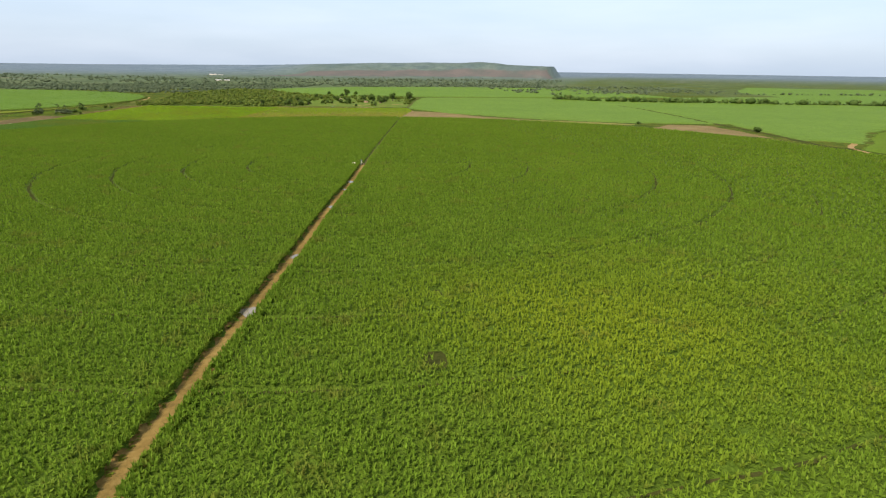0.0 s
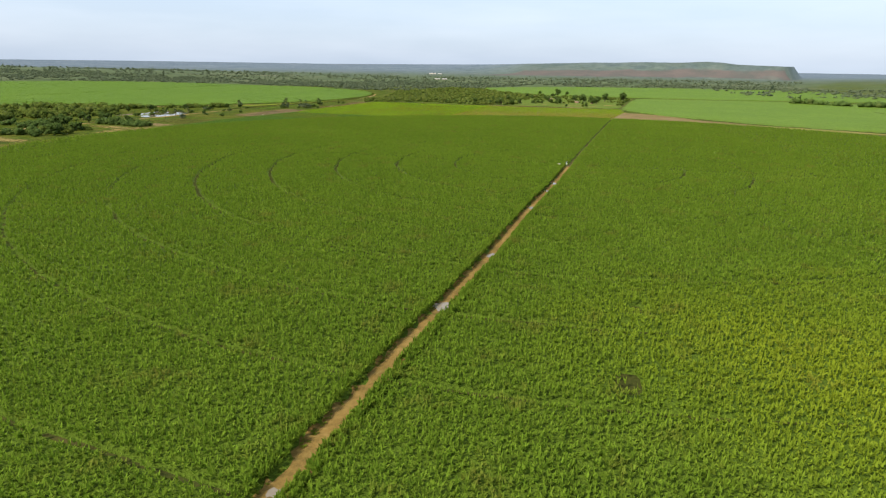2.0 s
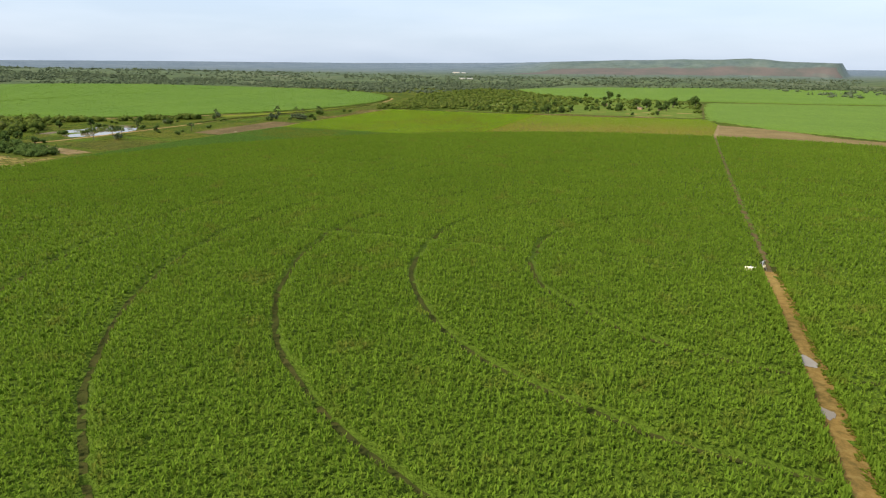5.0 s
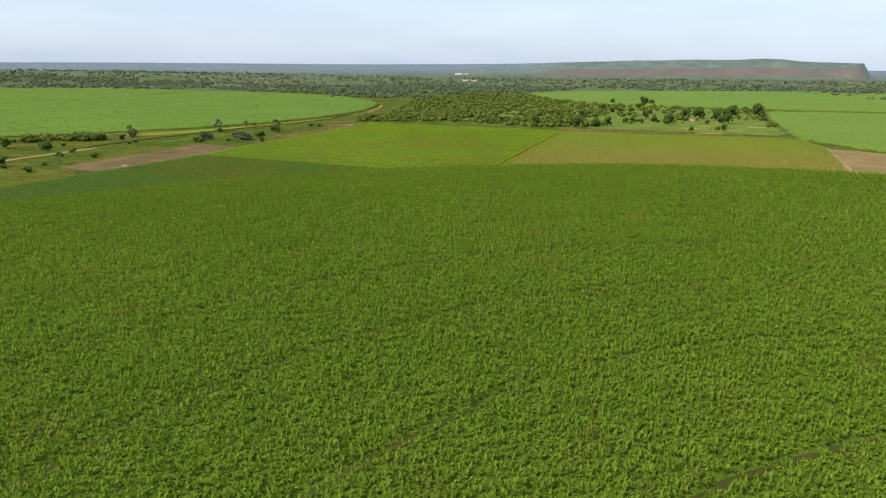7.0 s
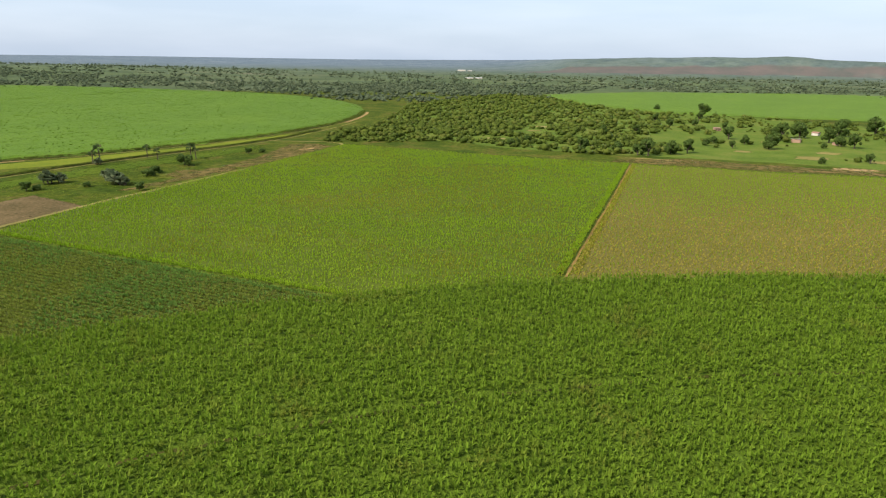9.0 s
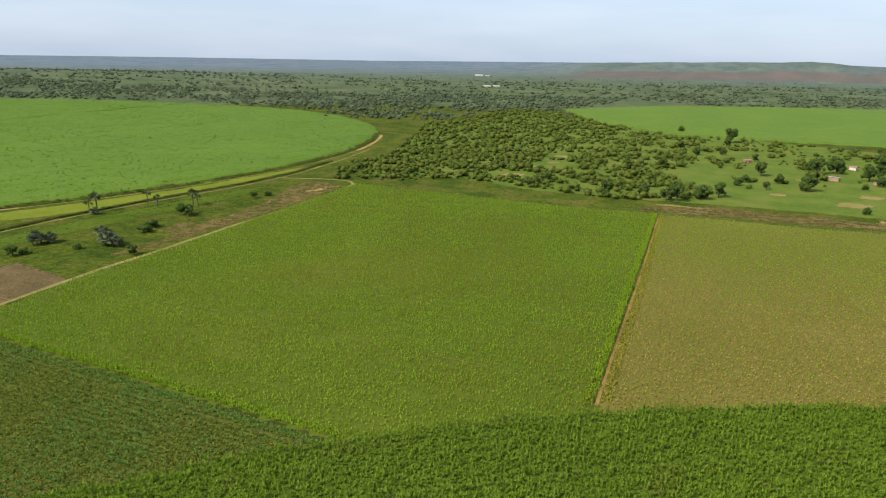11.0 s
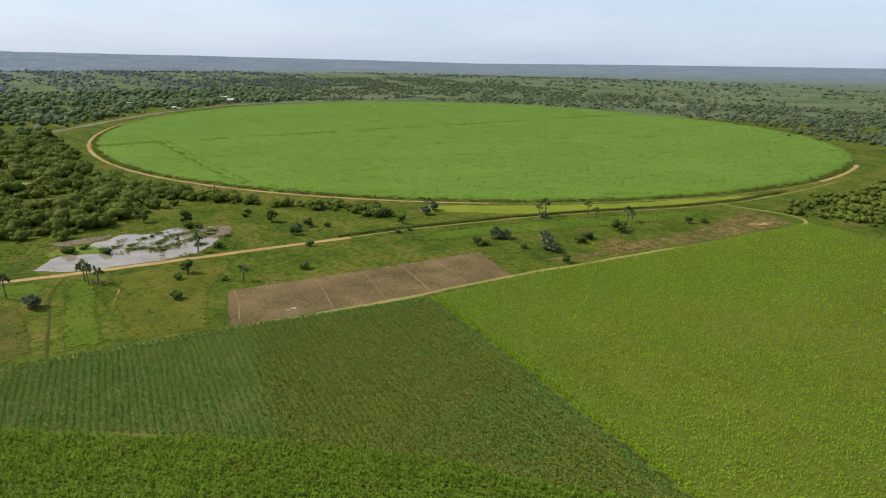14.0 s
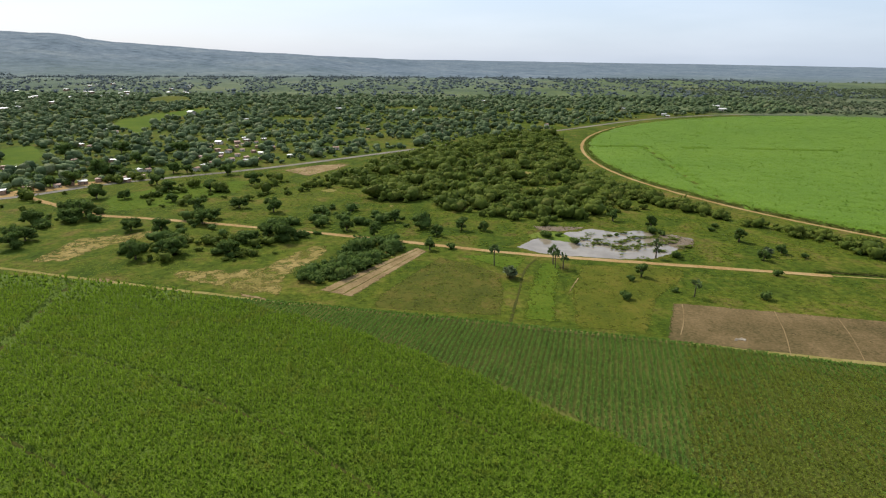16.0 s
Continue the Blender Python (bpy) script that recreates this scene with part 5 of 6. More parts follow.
ROAD_TREES = [(-210.4, -20.2, 0.95), (-213.4, -15.6, 1.25), (-226.5, -15.6, 1.6), (-226.6, -7.6, 0.95), (-243.6, -8.6, 1.05), (-214.6, 6.6, 1.05), (-252, 6.6, 0.8), (-230.8, 20.6, 1.2), (-233.2, 3.4, 1.1), (-233.4, 7.4, 0.85),
              (-212.6, -30.6, 0.85), (-211.4, -26.6, 0.75), (-221.6, -31.4, 0.65), (-272.4, -32, 1.35), (-253, -17.2, 1.1), (-271, -9.6, 1.6), (-260.2, -45, 1.5), (-229.4, -11.6, 1.0), (-207.6, -20.6, 0.7)]
plant([lambda: make_tree("shade_tree", 31, 3.6, 2.2, "tall dark shade tree beside the asphalt road", 0.06), lambda: make_tree("shade_tree", 32, 3.1, 2.3, "broad dark shade tree among village houses", 0.05)], ROAD_TREES, "shade trees in the village", 9)
plant([lambda: make_tree("scrub_tree", 6, 2.4, 1.5, "dense green savanna tree among scrub", 0.04), lambda: make_tree("scrub_tree", 7, 3.0, 1.5, "tall savanna tree among scrub", 0.06)], SCRUB_TREES, "trees at the north scrub", 3)
plant([lambda: make_bush("bush", 8, 0.75, "rounded dark green bush in the grass"), lambda: make_bush("bush", 9, 0.6, "small dark green bush in the grass")], MEADOW_BUSHES, "bushes in the meadow", 4)
plant([lambda: make_palm(11, 2.5), lambda: make_palm(12, 1.9)], PALMS, "palms in the meadow", 5)


def make_thicket(seed):
    """Low clump of young fan palms."""
    rnd = random.Random(seed)
    ob = tagged(new("grey_palm_thicket"), "grey green thicket of young palms", "palm")
    for k in range(6):
        a, d = k * 1.05, (0 if k == 0 else rnd.uniform(0.45, 0.8))
        h = rnd.uniform(0.5, 1.0) if k else 1.2
        bx, by = d * math.cos(a), d * math.sin(a)
        bm = bmesh.new()
        limb(bm, (bx * 0.7, by * 0.7, -0.05), (bx, by, h), 0.06, 0.05, 6)
        part("stem", from_bmesh("stem", bm, BARK, True), ob, "short grey palm stem")
        bm = bmesh.new()
        for i in range(20):
            u, e = 6.283 * i / 20 * 2.4, rnd.uniform(-0.7, 1.3)
            way = Vector((math.cos(u) * math.cos(e), math.sin(u) * math.cos(e), math.sin(e)))
            side = Vector((-math.sin(u), math.cos(u), rnd.uniform(-0.4, 0.4))).normalized()
            tip = Vector((bx, by, h))
            hub = bm.verts.new(tip + way * 0.1)
            fan = [bm.verts.new(tip + (way * math.cos(j * 0.3) + side * math.sin(j * 0.3)) * (0.62 if j % 2 else 0.44)) for j in range(-3, 4)]
            for p, q in zip(fan, fan[1:]):
                bm.faces.new((hub, p, q))
        part("crown", from_bmesh("crown", bm, GREY_PALM), ob)
    return ob


plant([lambda: make_thicket(13)], [(-139, 96), (-112, 171, 1.5), (-114.2, 173.5, 1.3), (-110.2, 170.4, 1.15), (-116.6, 175.6, 1.1), (-146, 171), (-123, 169, 1.35), (-121.6, 170.4, 1.05), (-127.6, 188.6, 0.9), (-148, 175), (-152, 143, 1.0)], "palm thickets", 6)
plant([lambda: make_tree("round_bush", 21, 1.5, 0.95, "dense dark green bushy tree by a dry strip", 0.02), lambda: make_tree("round_bush", 22, 1.25, 1.0, "low dense dark bush by a dry strip", 0.02)],
      [(-111, 192, 1.6), (-111, 179, 1.35), (-122, 163, 1.1), (-121, 164.2, 0.8), (-105, 167, 1.0), (-115, 168, 0.8), (-105, 209, 0.95), (-103, 212, 0.95), (-109.7, 191, 1.0), (-111.6, 182.2, 1.3)], "bushes by the dry strip", 7)
plant([lambda: make_palm(23, 1.7, 13, 0.6)], [(-128.6, 190.6, 1.6), (-123.8, 199.4, 1.2), (-120, 197, 1.15), (-129.6, 189.6, 1.3), (-114.2, 200.5, 1.5), (-112.6, 199.6, 1.2)], "small palms by the road", 8)


def make_heap():
    """Loose pale lumps lying together on the soil."""
    g = random.Random(77)
    ob = tagged(new("lime_heap"), "loose pale lumps of lime strewn on ploughed soil", "heap")
    for k in range(11):
        v, f = BALL[1]
        v = v * np.random.default_rng(k).uniform(0.7, 1.2, len(v))[:, None] * np.array([g.uniform(0.1, 0.22), g.uniform(0.12, 0.26), g.uniform(0.05, 0.1)]) + np.array([g.gauss(0, 0.22), g.gauss(0, 0.34), 0.04])
        part("lump", mesh_of("lump", v, f, LIMESTONE, True), ob)
    ob.matrix_basis = pose(-116.4, 122.2, 0.02)


make_heap()

# Woods and scrub, too many to count.
SCRUB_WEST = [(-338, 137), (-290, 133), (-240, 128), (-208, 132), (-190, 140), (-183, 120), (-171, 108), (-176, 98), (-184, 88), (-196, 70), (-222, 52), (-262, 66), (-292, 84), (-330, 115)]
SCRUB_NORTH = [(-97, 234), (-80, 236), (-66, 243), (-52, 238), (-44, 233), (-26, 225), (-2, 233), (-10, 262), (8, 300), (20, 350), (-12, 400), (-33, 470), (-60, 480), (-98, 380), (-92, 284), (-97, 262)]


def off_bare(x, y):
    """Clear of the bare spots among the bushes."""
    k = np.ones(np.shape(x), bool)
    for bx, by, br in BARE_SPOTS:
        k &= np.hypot(x - bx, y - by) > br * 1.05
    return k


woods("scrub_woodland", (-340, 50, -165, 145), 2.9, lambda x, y: inside(SCRUB_WEST, x, y) & (waves(x, y, 26, 61) + 0.5 * waves(x, y, 9, 161) > -0.65) & off_bare(x, y), 2.2, WOOD, "dense olive green scrub woodland beside the cane", 0, 4, 15, 41)
woods("scrub_woodland", (-100, 222, 25, 305), 2.0, lambda x, y: inside(SCRUB_NORTH, x, y) & (waves(x, y, 24, 62) + 0.6 * waves(x, y, 8, 162) + 0.010 * (-35 - x) > -0.45) & off_bare(x, y) & (y < 300), 1.15, WOOD, "patchy green scrub woodland behind the plots", 0, 3, 9, 42)
woods("scrub_woodland", (-100, 300, 25, 485), 2.6, lambda x, y: inside(SCRUB_NORTH, x, y) & (waves(x, y, 24, 62) + 0.6 * waves(x, y, 8, 162) + 0.010 * (-35 - x) > -0.45), 1.25, WOOD, "patchy green scrub woodland thinning northwards", 0, 2, 6, 55)
woods("scrub_woodland", (-30, 205, 90, 370), 4.2, lambda x, y: inside([(-2, 233), (8, 226), (44, 214), (52, 212), (60, 250), (68, 285), (82, 328), (20, 362), (20, 350), (8, 300), (-10, 262)], x, y) & (waves(x, y, 22, 73) + 0.012 * (y - 285) > 0.15), 1.15, WOOD, "scattered green bushes on a grassy rise", 0, 4, 20, 54)
woods("thicket", (-165, 60, -132, 82), 1.5, lambda x, y: inside([(-134.5, 67.5), (-137.6, 62.5), (-147, 66), (-156, 69), (-161.5, 75), (-155, 79), (-145, 73.5)], x, y), 1.35, TREE, "compact dark green thicket beside a stony strip", 1, 3, 50, 43)
woods("scrub_woodland", (-215, 130, -150, 170), 2.0, lambda x, y: (np.abs(y - (np.interp(x, [-215, -186, -172, -158], [131, 143, 152, 163]))) < 3.2) & (waves(x, y, 14, 63) > -0.75), 1.6, WOOD, "belt of dark bushes between pond and ring road", 0, 4, 20, 44)
woods("scrub_woodland", (-170, 28, -140, 62), 2.3, lambda x, y: (np.hypot(x + 154, (y - 44) * 0.7) < 9) & (waves(x, y, 9, 64) > -0.1), 1.2, WOOD, "loose dark bushes on rough ground", 0, 4, 20, 45)
GROVE = [(-147, 29), (-157, 29), (-170, 29), (-183, 30), (-173, 38), (-160, 51), (-154, 53), (-147, 50), (-154, 39), (-144, 36)]
HEDGE = [(-164, 42), (-171, 48), (-174, 56), (-190, 55), (-184, 67), (-174, 84), (-167, 84), (-171, 66), (-160, 60), (-158, 53)]
COPSE = [(-157, 3), (-172, -2), (-184, 1), (-186, 7), (-173, 14), (-169, 4), (-157, 11), (-150, 8)]
for area, seed in ((GROVE, 141), (HEDGE, 142), (COPSE, 143)):
    woods("scrub_woodland", (-192, -4, -140, 86), 2.1, lambda x, y: inside(area, x, y) & (waves(x, y, 8, seed) > 0.1), 1.35, TREE, "clump of dark green bushes in rough pasture", 0, 4, 26, seed)
woods("scrub_woodland", (-260, -30, -180, 60), 5.5, lambda x, y: (y > -0.95 * (x + 180) - 90) & (waves(x, y, 40, 65) > 0.0) & (y < -0.95 * (x + 180) + 25) & (x > -225), 1.8, WOOD, "scattered bushes in the village pasture", 0, 4, 20, 46)


def beyond_road(x, y):
    return (x < np.interp(y, [-300, -60, -23, -6, 30, 75, 144, 180, 212, 261, 400], [-150, -182, -201, -222, -252, -294, -358, -393, -416, -440, -440]))


def off_f2(x, y):
    return np.hypot(x - F2[0], y - F2[1]) > 166


HOUSES = [(-278, 1), (-275, 6), (-310, 1), (-262, 1), (-297, -5), (-283, 20), (-287, 13), (-304, 4), (-261, 17), (-267, 12), (-306, -4), (-276, 15), (-272, 19), (-279, 10), (-260, 22), (-255, 19), (-264, 7), (-257, 13),
          (-308, 10), (-298, 2), (-290, 18), (-293, 6), (-288, 5), (-270, 5), (-284, -4), (-300, 9),
          (-200.6, -26.4), (-205.6, -23), (-209.2, -22.6), (-210.2, -18.2), (-213, -16), (-214.6, -13.8), (-218.6, -11.6), (-220, -9.8), (-221.4, -7.6), (-222.8, -5.8), (-235.9, -8.1), (-236, -5.8),
          (-239.1, -52.3), (-237.9, -46.2), (-234.9, -48.9), (-240, -44), (-287.8, -55.5), (-285.8, -50.8), (-335.1, -70.4), (-328, -62), (-252.1, -37.6), (-252.7, -25.1), (-225.4, -2.4), (-238.2, 8.4), (-244.6, 8.4), (-250.4, 9), (-282, 39), (-284, 44), (-344, 49), (-382, -20),
          (-251, 0), (-340, 96), (-340, 84), (-398, 160), (-422, 215), (-367, 137),
          (19.9, 291.0), (33.9, 263.7), (42.7, 259.6), (47.9, 284.6),
          (-218.5, -3.8), (-372.1, -16.9), (-267.1, 30.7), (-290.9, -6.2), (-390.3, 81), (-446.9, 127.8), (-332.5, 84.2), (-355.4, 135.4), (-415, 214.8), (-419.1, 66.6), (-353.9, 103.9)]
FAR_HOUSES = [(-621, -160), (-583, -133), (-513, -218), (-516, -190), (-657, -253), (-554, -172), (-512, -149), (-668, -161), (-578, -157), (-607, -199), (-569, -204), (-564, -123), (-523, -221), (-651, -156),
              (-574, -177), (-545, -163), (-579, -272), (-543, -213), (-599, -242), (-552, -182), (-576, -212), (-448, -195), (-430, -181), (-461, -194), (-471, -176), (-431, 68), (-505, 114), (-451, 262), (-440, 20), (-410, -60), (-455, 200),
              (-432.4, -174.5), (-423.8, -178.8), (-533, -188.4), (-526.4, -174.1), (-676.9, -257.6), (-691.6, -248.6), (-527.7, -159.3), (-541.3, -156.1), (-571.6, -141), (-572.7, -128.8), (-472.7, 266.6)]
CLEARING = [(-351, -78), (-380, -86), (-410, -82), (-438, -74), (-458, -64), (-422, -54), (-390, -64), (-352, -58), (-321, -48), (-340, -62)]
PASTURE = [(-279, -81), (-289, -75), (-267, -57), (-246, -47), (-243, -56)]
HAMLET = [(-255, 8), (-260, 24), (-288, 24), (-312, 12), (-312, -8), (-290, -8)]
TOWN = [(-480, -114), (-523, -137), (-552, -133), (-542, -111), (-491, -93)]


def clear_of(x, y):
    """Fewer trees on clearings and between the houses."""
    thin = inside(HAMLET, x, y) & (waves(x, y, 9, 167) < 0.15)
    for hx, hy in HOUSES:
        thin |= np.hypot((x - hx - 0.8) / 1.3, y - hy) < 1.4
    return ~inside(CLEARING, x, y) & ~inside(PASTURE, x, y) & ~inside(TOWN, x, y) & ~thin


for area in (CLEARING, PASTURE):
    sheet("lush_strip", area, LUSH, 0.03, "pale green clearing among the village trees", "grass", 3.0, 1.0)
sheet("bare_ground", TOWN, WEEDY, 0.03, "reddish bare ground in the far town", "bare ground", 3.0, 1.0)
woods("village_trees", (-560, -260, -190, 330), 4.2, lambda x, y: beyond_road(x, y) & off_f2(x, y) & (waves(x, y, 60, 66) + 0.5 * waves(x, y, 17, 166) > -0.65) & clear_of(x, y) & (y > 1.2 * (x + 205) - 30), 2.15, VILLAGE_LEAVES, "many dark green trees between village houses", 0, 2, 5, 47)


WEST_WOOD = lambda x, y: y > 1.3 * (x + 205) - 60
F2_WOOD = lambda x, y: off_f2(x, y) & (x < -118 + 0.2 * (y - 430)) & ((y > 400) | (x < -430))
NORTH_WOOD = lambda x, y: ~inside([(-34, 505), (-16, 410), (20, 360), (65, 345), (320, 310), (320, 575), (150, 592), (40, 568)], x, y) & (x < -20 + 0.25 * (y - 470)) & ~inside(SCRUB_NORTH, x, y)


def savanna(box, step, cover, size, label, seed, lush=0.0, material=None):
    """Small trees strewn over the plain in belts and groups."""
    woods("far_woodland", box, step, lambda x, y: cover(x, y) & (waves(x, y * 2.2, 150, seed) + 0.7 * waves(x, y, 34, seed + 100) + lush > 0.0), size, material or WOOD_HAZY, label, -1, 1, 3, seed)


savanna((-1000, -700, -560, 500), 7.5, lambda x, y: WEST_WOOD(x, y) & ~inside(TOWN, x, y), 2.0, "distant woodland toned grey green for haze", 67, 0.2, SLOPE_HAZY)
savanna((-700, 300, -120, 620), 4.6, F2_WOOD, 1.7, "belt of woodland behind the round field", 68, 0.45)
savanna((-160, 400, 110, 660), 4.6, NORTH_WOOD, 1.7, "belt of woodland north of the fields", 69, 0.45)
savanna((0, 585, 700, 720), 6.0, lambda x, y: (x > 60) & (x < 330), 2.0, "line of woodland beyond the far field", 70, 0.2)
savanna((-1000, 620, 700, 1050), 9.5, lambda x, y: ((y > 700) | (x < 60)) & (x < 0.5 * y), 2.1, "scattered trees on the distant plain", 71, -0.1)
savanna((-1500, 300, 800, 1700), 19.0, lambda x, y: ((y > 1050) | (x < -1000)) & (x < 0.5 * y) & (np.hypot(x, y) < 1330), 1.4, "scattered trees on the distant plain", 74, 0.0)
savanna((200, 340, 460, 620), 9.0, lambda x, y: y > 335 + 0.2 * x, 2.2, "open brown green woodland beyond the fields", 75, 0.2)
woods("tree_line", (180, 180, 640, 330), 3.0, lambda x, y: (np.abs(y - np.interp(x, [186, 200, 254, 294, 323, 395, 640], [300, 278, 256, 247, 230, 219, 190])) < 3.0) & (waves(x, y, 26, 72) > -0.9), 2.9, TREE, "dark tree line across the green fields", 0, 3, 8, 53)
woods("tree_line", (420, 360, 900, 420), 4.5, lambda x, y: np.abs(y - np.interp(x, [430, 490, 900], [404, 394, 360])) < 2.5, 1.8, WOOD_HAZY, "thin far tree line across the plain", 0, 2, 4, 57)
sheet("far_field", [(400, 232), (320, 262), (290, 330), (420, 350), (470, 470), (620, 640), (760, 560), (700, 160)], FIELD_FAR, 0.06, "pale green fields on the far plain", "field", 20, 3)

# Meadow tussocks.
cx, cy = scatter((-180, 10, -84, 250), 0.85, lambda x, y: (inside([(-142, 14), (-127, 66), (-116.5, 112), (-105.8, 156.5), (-89, 228), (-104, 232), (-131, 182), (-147, 112), (-157, 80), (-176, 25)], x, y) & ~inside(PATCH, x, y) & ~inside(STONY, x, y) & (inside(DRY[0], x, y) + inside(DRY[1], x, y) + inside(DRY[2], x, y) < 1) & (waves(x, y, 12, 81) > -0.3)), 31)
tufts("meadow_tussocks", cx, cy, 0.09, 0.24, 4, 0.06, TUSSOCK, "rough grass tussocks in the meadow", "grass", 9)
cx, cy = scatter((-240, -10, -148, 175), 1.25, lambda x, y: ~beyond_road(x, y) & (x < np.interp(y, [11, 27, 59, 82, 112, 148, 175], [-180, -177, -168, -160, -151, -143, -137])) & off_f2(x, y) & ~inside(SCRUB_WEST, x, y) & ~inside(POND, x, y) & (waves(x, y, 12, 83) > -0.4), 34)
tufts("meadow_tussocks", cx, cy, 0.2, 0.4, 4, 0.11, TUSSOCK, "rough grass tussocks in the village pasture", "grass", 19)
cx, cy = scatter((-172, 97, -148, 136), 1.1, lambda x, y: (np.hypot((x + 157) / 1.2, (y - 122)) < 11) & (waves(x, y, 4, 82) > 0.35), 32)
cx, cy = np.concatenate([cx] + [bx + rng.normal(0, 0.35 * bl, 14) for bx, by, bl in BEDS]), np.concatenate([cy] + [by + rng.normal(0, 0.8 * bl, 14) for bx, by, bl in BEDS])
tufts("pond_reeds", cx, cy, 0.4, 0.5, 6, 0.12, WOOD, "reeds and weeds standing in shallow water", "reeds", 10)

# ---- pivot at the middle of the cane circle ----
def box_into(bm, size, at, turn=0.0):
    r = bmesh.ops.create_cube(bm, size=1.0)
    bmesh.ops.transform(bm, matrix=pose(*at, 0, 0, turn) @ Matrix.Diagonal((*size, 1)), verts=r["verts"])


def make_pivot():
    ob = tagged(new("irrigation_pivot"), "galvanised centre pivot tower with a riser pipe", "irrigation pivot")
    for sx, sy in ((-1, -1), (-1, 1), (1, -1), (1, 1)):
        bm = bmesh.new()
        limb(bm, (0.5 * sx, 0.5 * sy, 0), (0.14 * sx, 0.14 * sy, 1.5), 0.04, 0.03)
        part("leg", from_bmesh("leg", bm, STEEL), ob)
    bm = bmesh.new()
    limb(bm, (0, 0, 0), (0, 0, 1.7), 0.09, 0.09, 10)
    limb(bm, (0, 0, 1.65), (0.45, 0.1, 1.65), 0.07, 0.07, 10)
    part("riser_pipe", from_bmesh("riser_pipe", bm, STEEL, True), ob)
    bm = bmesh.new()
    box_into(bm, (0.3, 0.16, 0.45), (0.0, -0.42, 0.85))
    part("control_box", from_bmesh("control_box", bm, CREAM), ob, "cream control box")
    return ob


pv = make_pivot()
pv.matrix_basis = pose(0.9, 0.3, 0, 0, 0, 20)
pv.scale = (0.7, 0.7, 0.62)


def make_tank():
    ob = tagged(new("water_tank"), "cream cylindrical tank on a low steel skid", "tank")
    bm = bmesh.new()
    bmesh.ops.create_cone(bm, cap_ends=True, segments=20, radius1=0.3, radius2=0.3, depth=1.5, matrix=pose(0, 0, 0.55, 0, 90, 0))
    bmesh.ops.bevel(bm, geom=[e for e in bm.edges if abs(e.verts[0].co.x - e.verts[1].co.x) < 0.01], offset=0.06, segments=2, affect="EDGES")
    part("tank_body", from_bmesh("tank_body", bm, CREAM, True), ob)
    for sx in (-0.5, 0.5):
        bm = bmesh.new()
        box_into(bm, (0.1, 0.6, 0.3), (sx, 0, 0.15))
        part("skid", from_bmesh("skid", bm, STEEL), ob)
    bm = bmesh.new()
    limb(bm, (0, 0, 0.8), (0, 0, 0.95), 0.1, 0.1, 10)
    part("filler_cap", from_bmesh("filler_cap", bm, STEEL), ob)
    return ob


tk = make_tank()
tk.matrix_basis = pose(-0.7, -0.8, 0, 0, 0, -6)
tk.scale = (0.8, 0.8, 0.8)


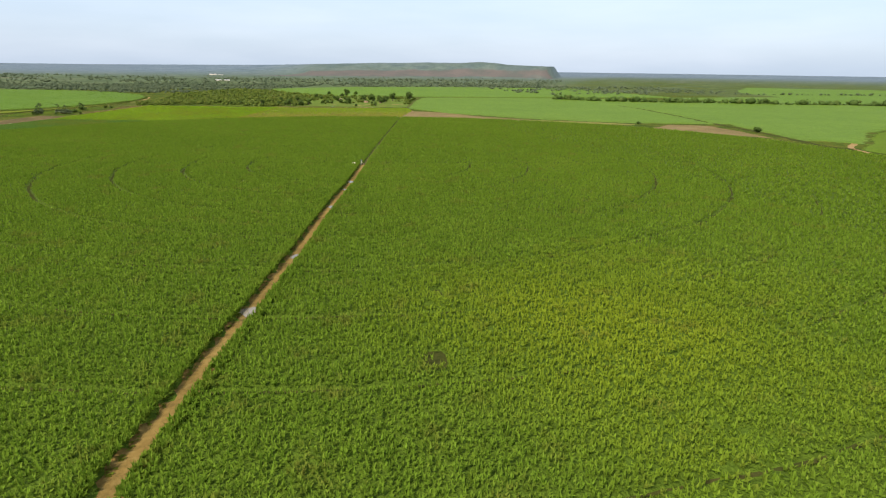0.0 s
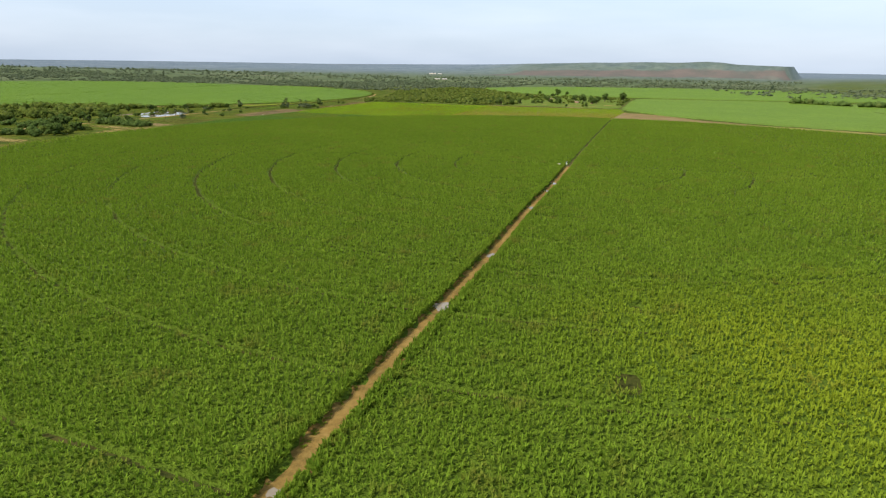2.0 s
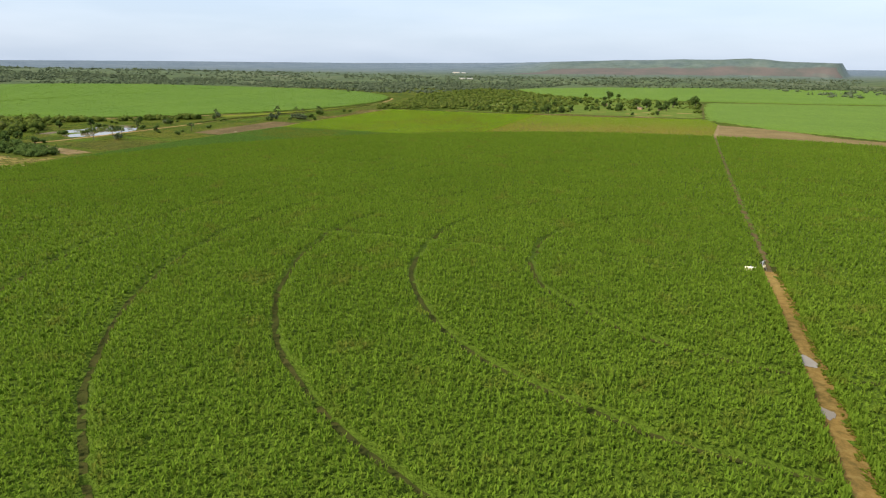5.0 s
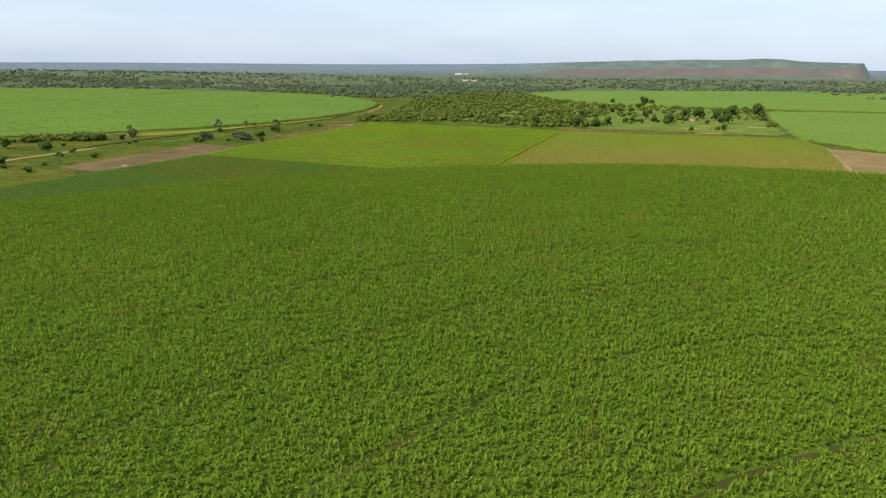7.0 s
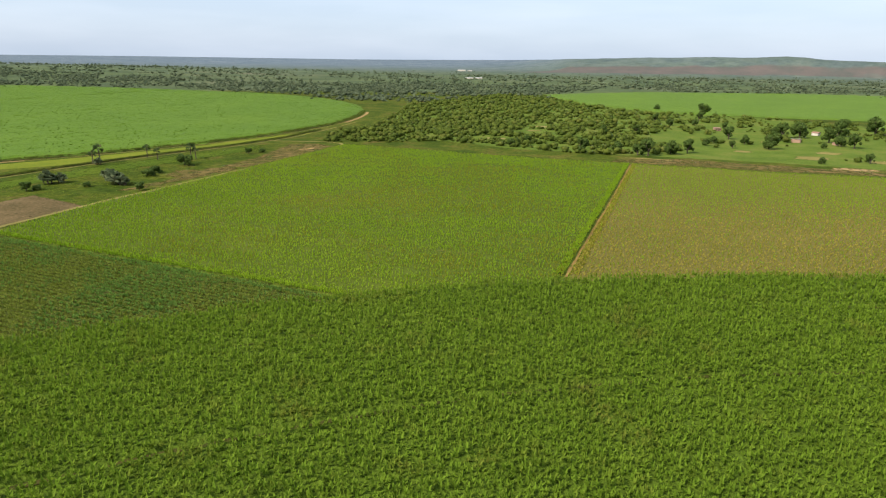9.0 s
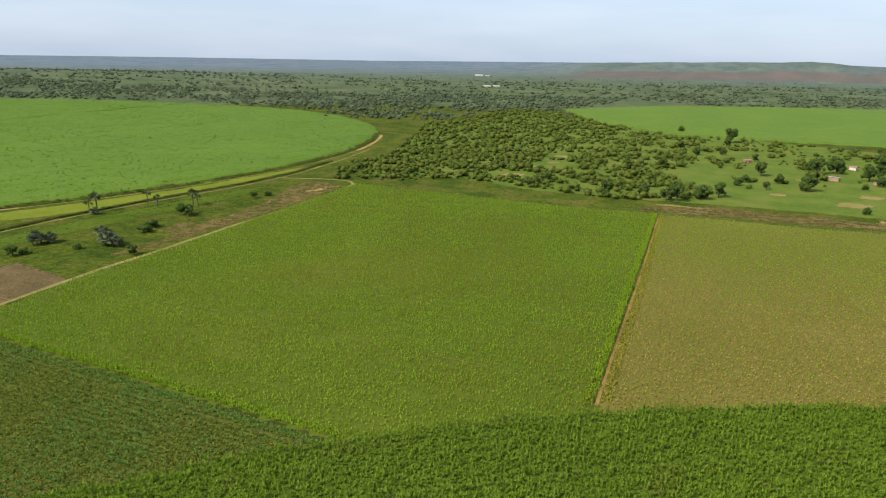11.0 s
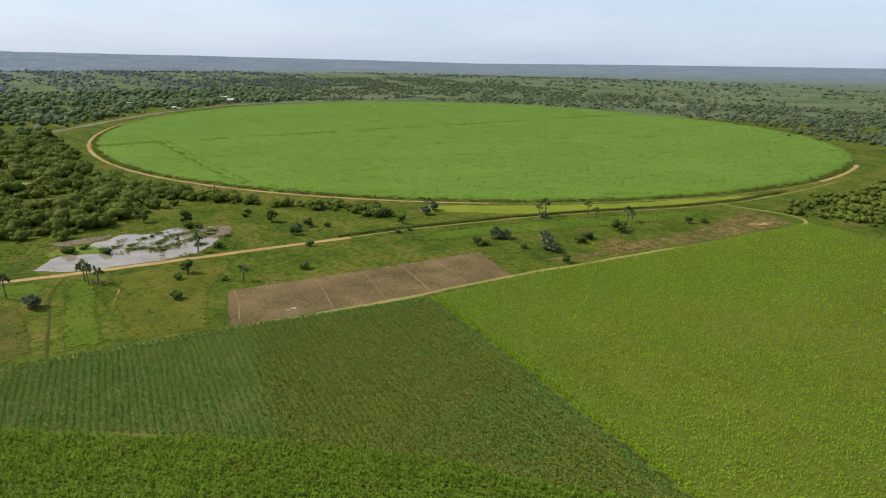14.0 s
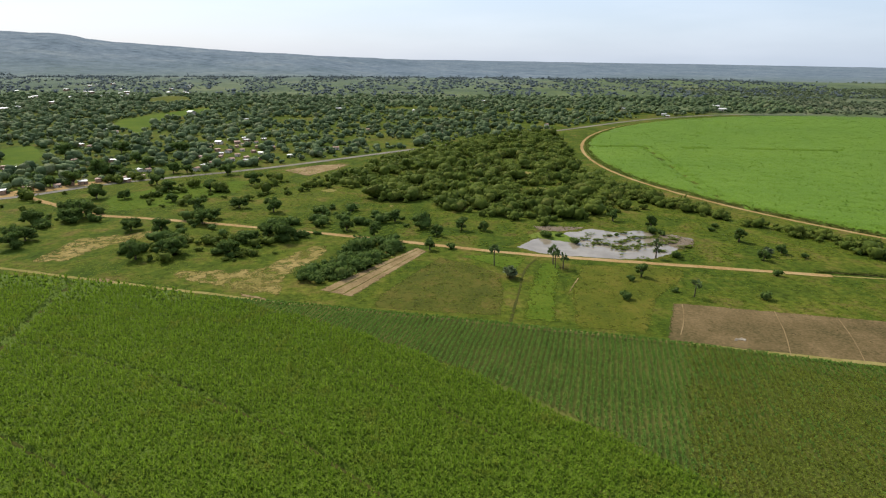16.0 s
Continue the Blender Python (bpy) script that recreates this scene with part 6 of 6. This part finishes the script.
# ---- village ----
def make_house(kind, w, d, h, roof, wall, label):
    ob = tagged(new("house"), label, "house")
    bm = bmesh.new()
    t = 0.1
    for size, at in (((w, t, h), (0, -d / 2 + t / 2, h / 2)), ((w, t, h), (0, d / 2 - t / 2, h / 2)), ((t, d - 2 * t, h), (-w / 2 + t / 2, 0, h / 2)), ((t, d - 2 * t, h), (w / 2 - t / 2, 0, h / 2))):
        box_into(bm, size, at)
    part("wall", from_bmesh("wall", bm, wall), ob)
    bm = bmesh.new()
    o, rise = 0.14, (0.32 if kind == "gable" else 0.0)
    if kind == "gable":
        sec = [(-d / 2 - o, h - 0.05), (0, h + rise), (d / 2 + o, h - 0.05), (d / 2 + o, h + 0.0), (0, h + rise + 0.05), (-d / 2 - o, h + 0.0)]
    else:
        sec = [(-d / 2 - o, h), (d / 2 + o, h + 0.18), (d / 2 + o, h + 0.23), (-d / 2 - o, h + 0.05)]
    a = [bm.verts.new((-w / 2 - o, y, z)) for y, z in sec]
    b = [bm.verts.new((w / 2 + o, y, z)) for y, z in sec]
    bm.faces.new(a)
    bm.faces.new(b[::-1])
    for i in range(len(sec)):
        j = (i + 1) % len(sec)
        bm.faces.new((a[i], b[i], b[j], a[j]))
    part("roof", from_bmesh("roof", bm, roof), ob)
    bm = bmesh.new()
    box_into(bm, (0.32, 0.05, h * 0.75), (w * 0.15, -d / 2 - 0.015, h * 0.375))
    part("door", from_bmesh("door", bm, DOORWOOD), ob)
    for sx in (-0.28, 0.36):
        bm = bmesh.new()
        box_into(bm, (0.26, 0.04, 0.26), (w * sx, -d / 2 - 0.012, h * 0.6))
        part("window", from_bmesh("window", bm, DOORWOOD), ob)
    return ob


styles = [("gable", 2.6, 1.7, 1.0, TIN, PLASTER, "small plastered house with a white tin roof"), ("shed", 2.0, 1.5, 0.9, RUST, MUD, "mud brick house with a rusty tin roof"),
          ("shed", 2.4, 1.6, 0.95, TIN, MUD, "mud brick house with a pale tin roof"), ("gable", 2.2, 1.6, 1.0, RUST, PLASTER, "plastered house with a rusty gable roof")]
made = {}
for i, (x, y) in enumerate(HOUSES + FAR_HOUSES):
    k = (1, 3, 2, 1, 0, 3, 1, 2)[i % 8] if i < len(HOUSES) else (0, 2)[i % 2]
    m = pose(x, y, lie1(x, y), 0, 0, 40 + random.uniform(-35, 35) + 90 * (i % 2))
    if k not in made:
        made[k] = make_house(*styles[k])
        tagged(made[k], group="village houses")
        made[k].matrix_basis = m
        ob = made[k]
    else:
        ob = copy_thing(made[k], m)
    s = random.uniform(0.7, 1.05) * (1.7 if i >= len(HOUSES) else 1.0)
    ob.scale = (s, s, s)
for x, y, w in [(-172, 1367, 15), (-156, 1372, 9), (-110, 838, 9), (-99, 842, 8), (-53, 588, 4)]:
    ob = make_house("gable", w, w * 0.3, w * 0.16, TIN, PLASTER, "long white building far off on the slope")
    ob["group"] = "buildings of the far town"
    ob.matrix_basis = pose(x, y, lie1(x, y), 0, 0, random.uniform(-15, 15))
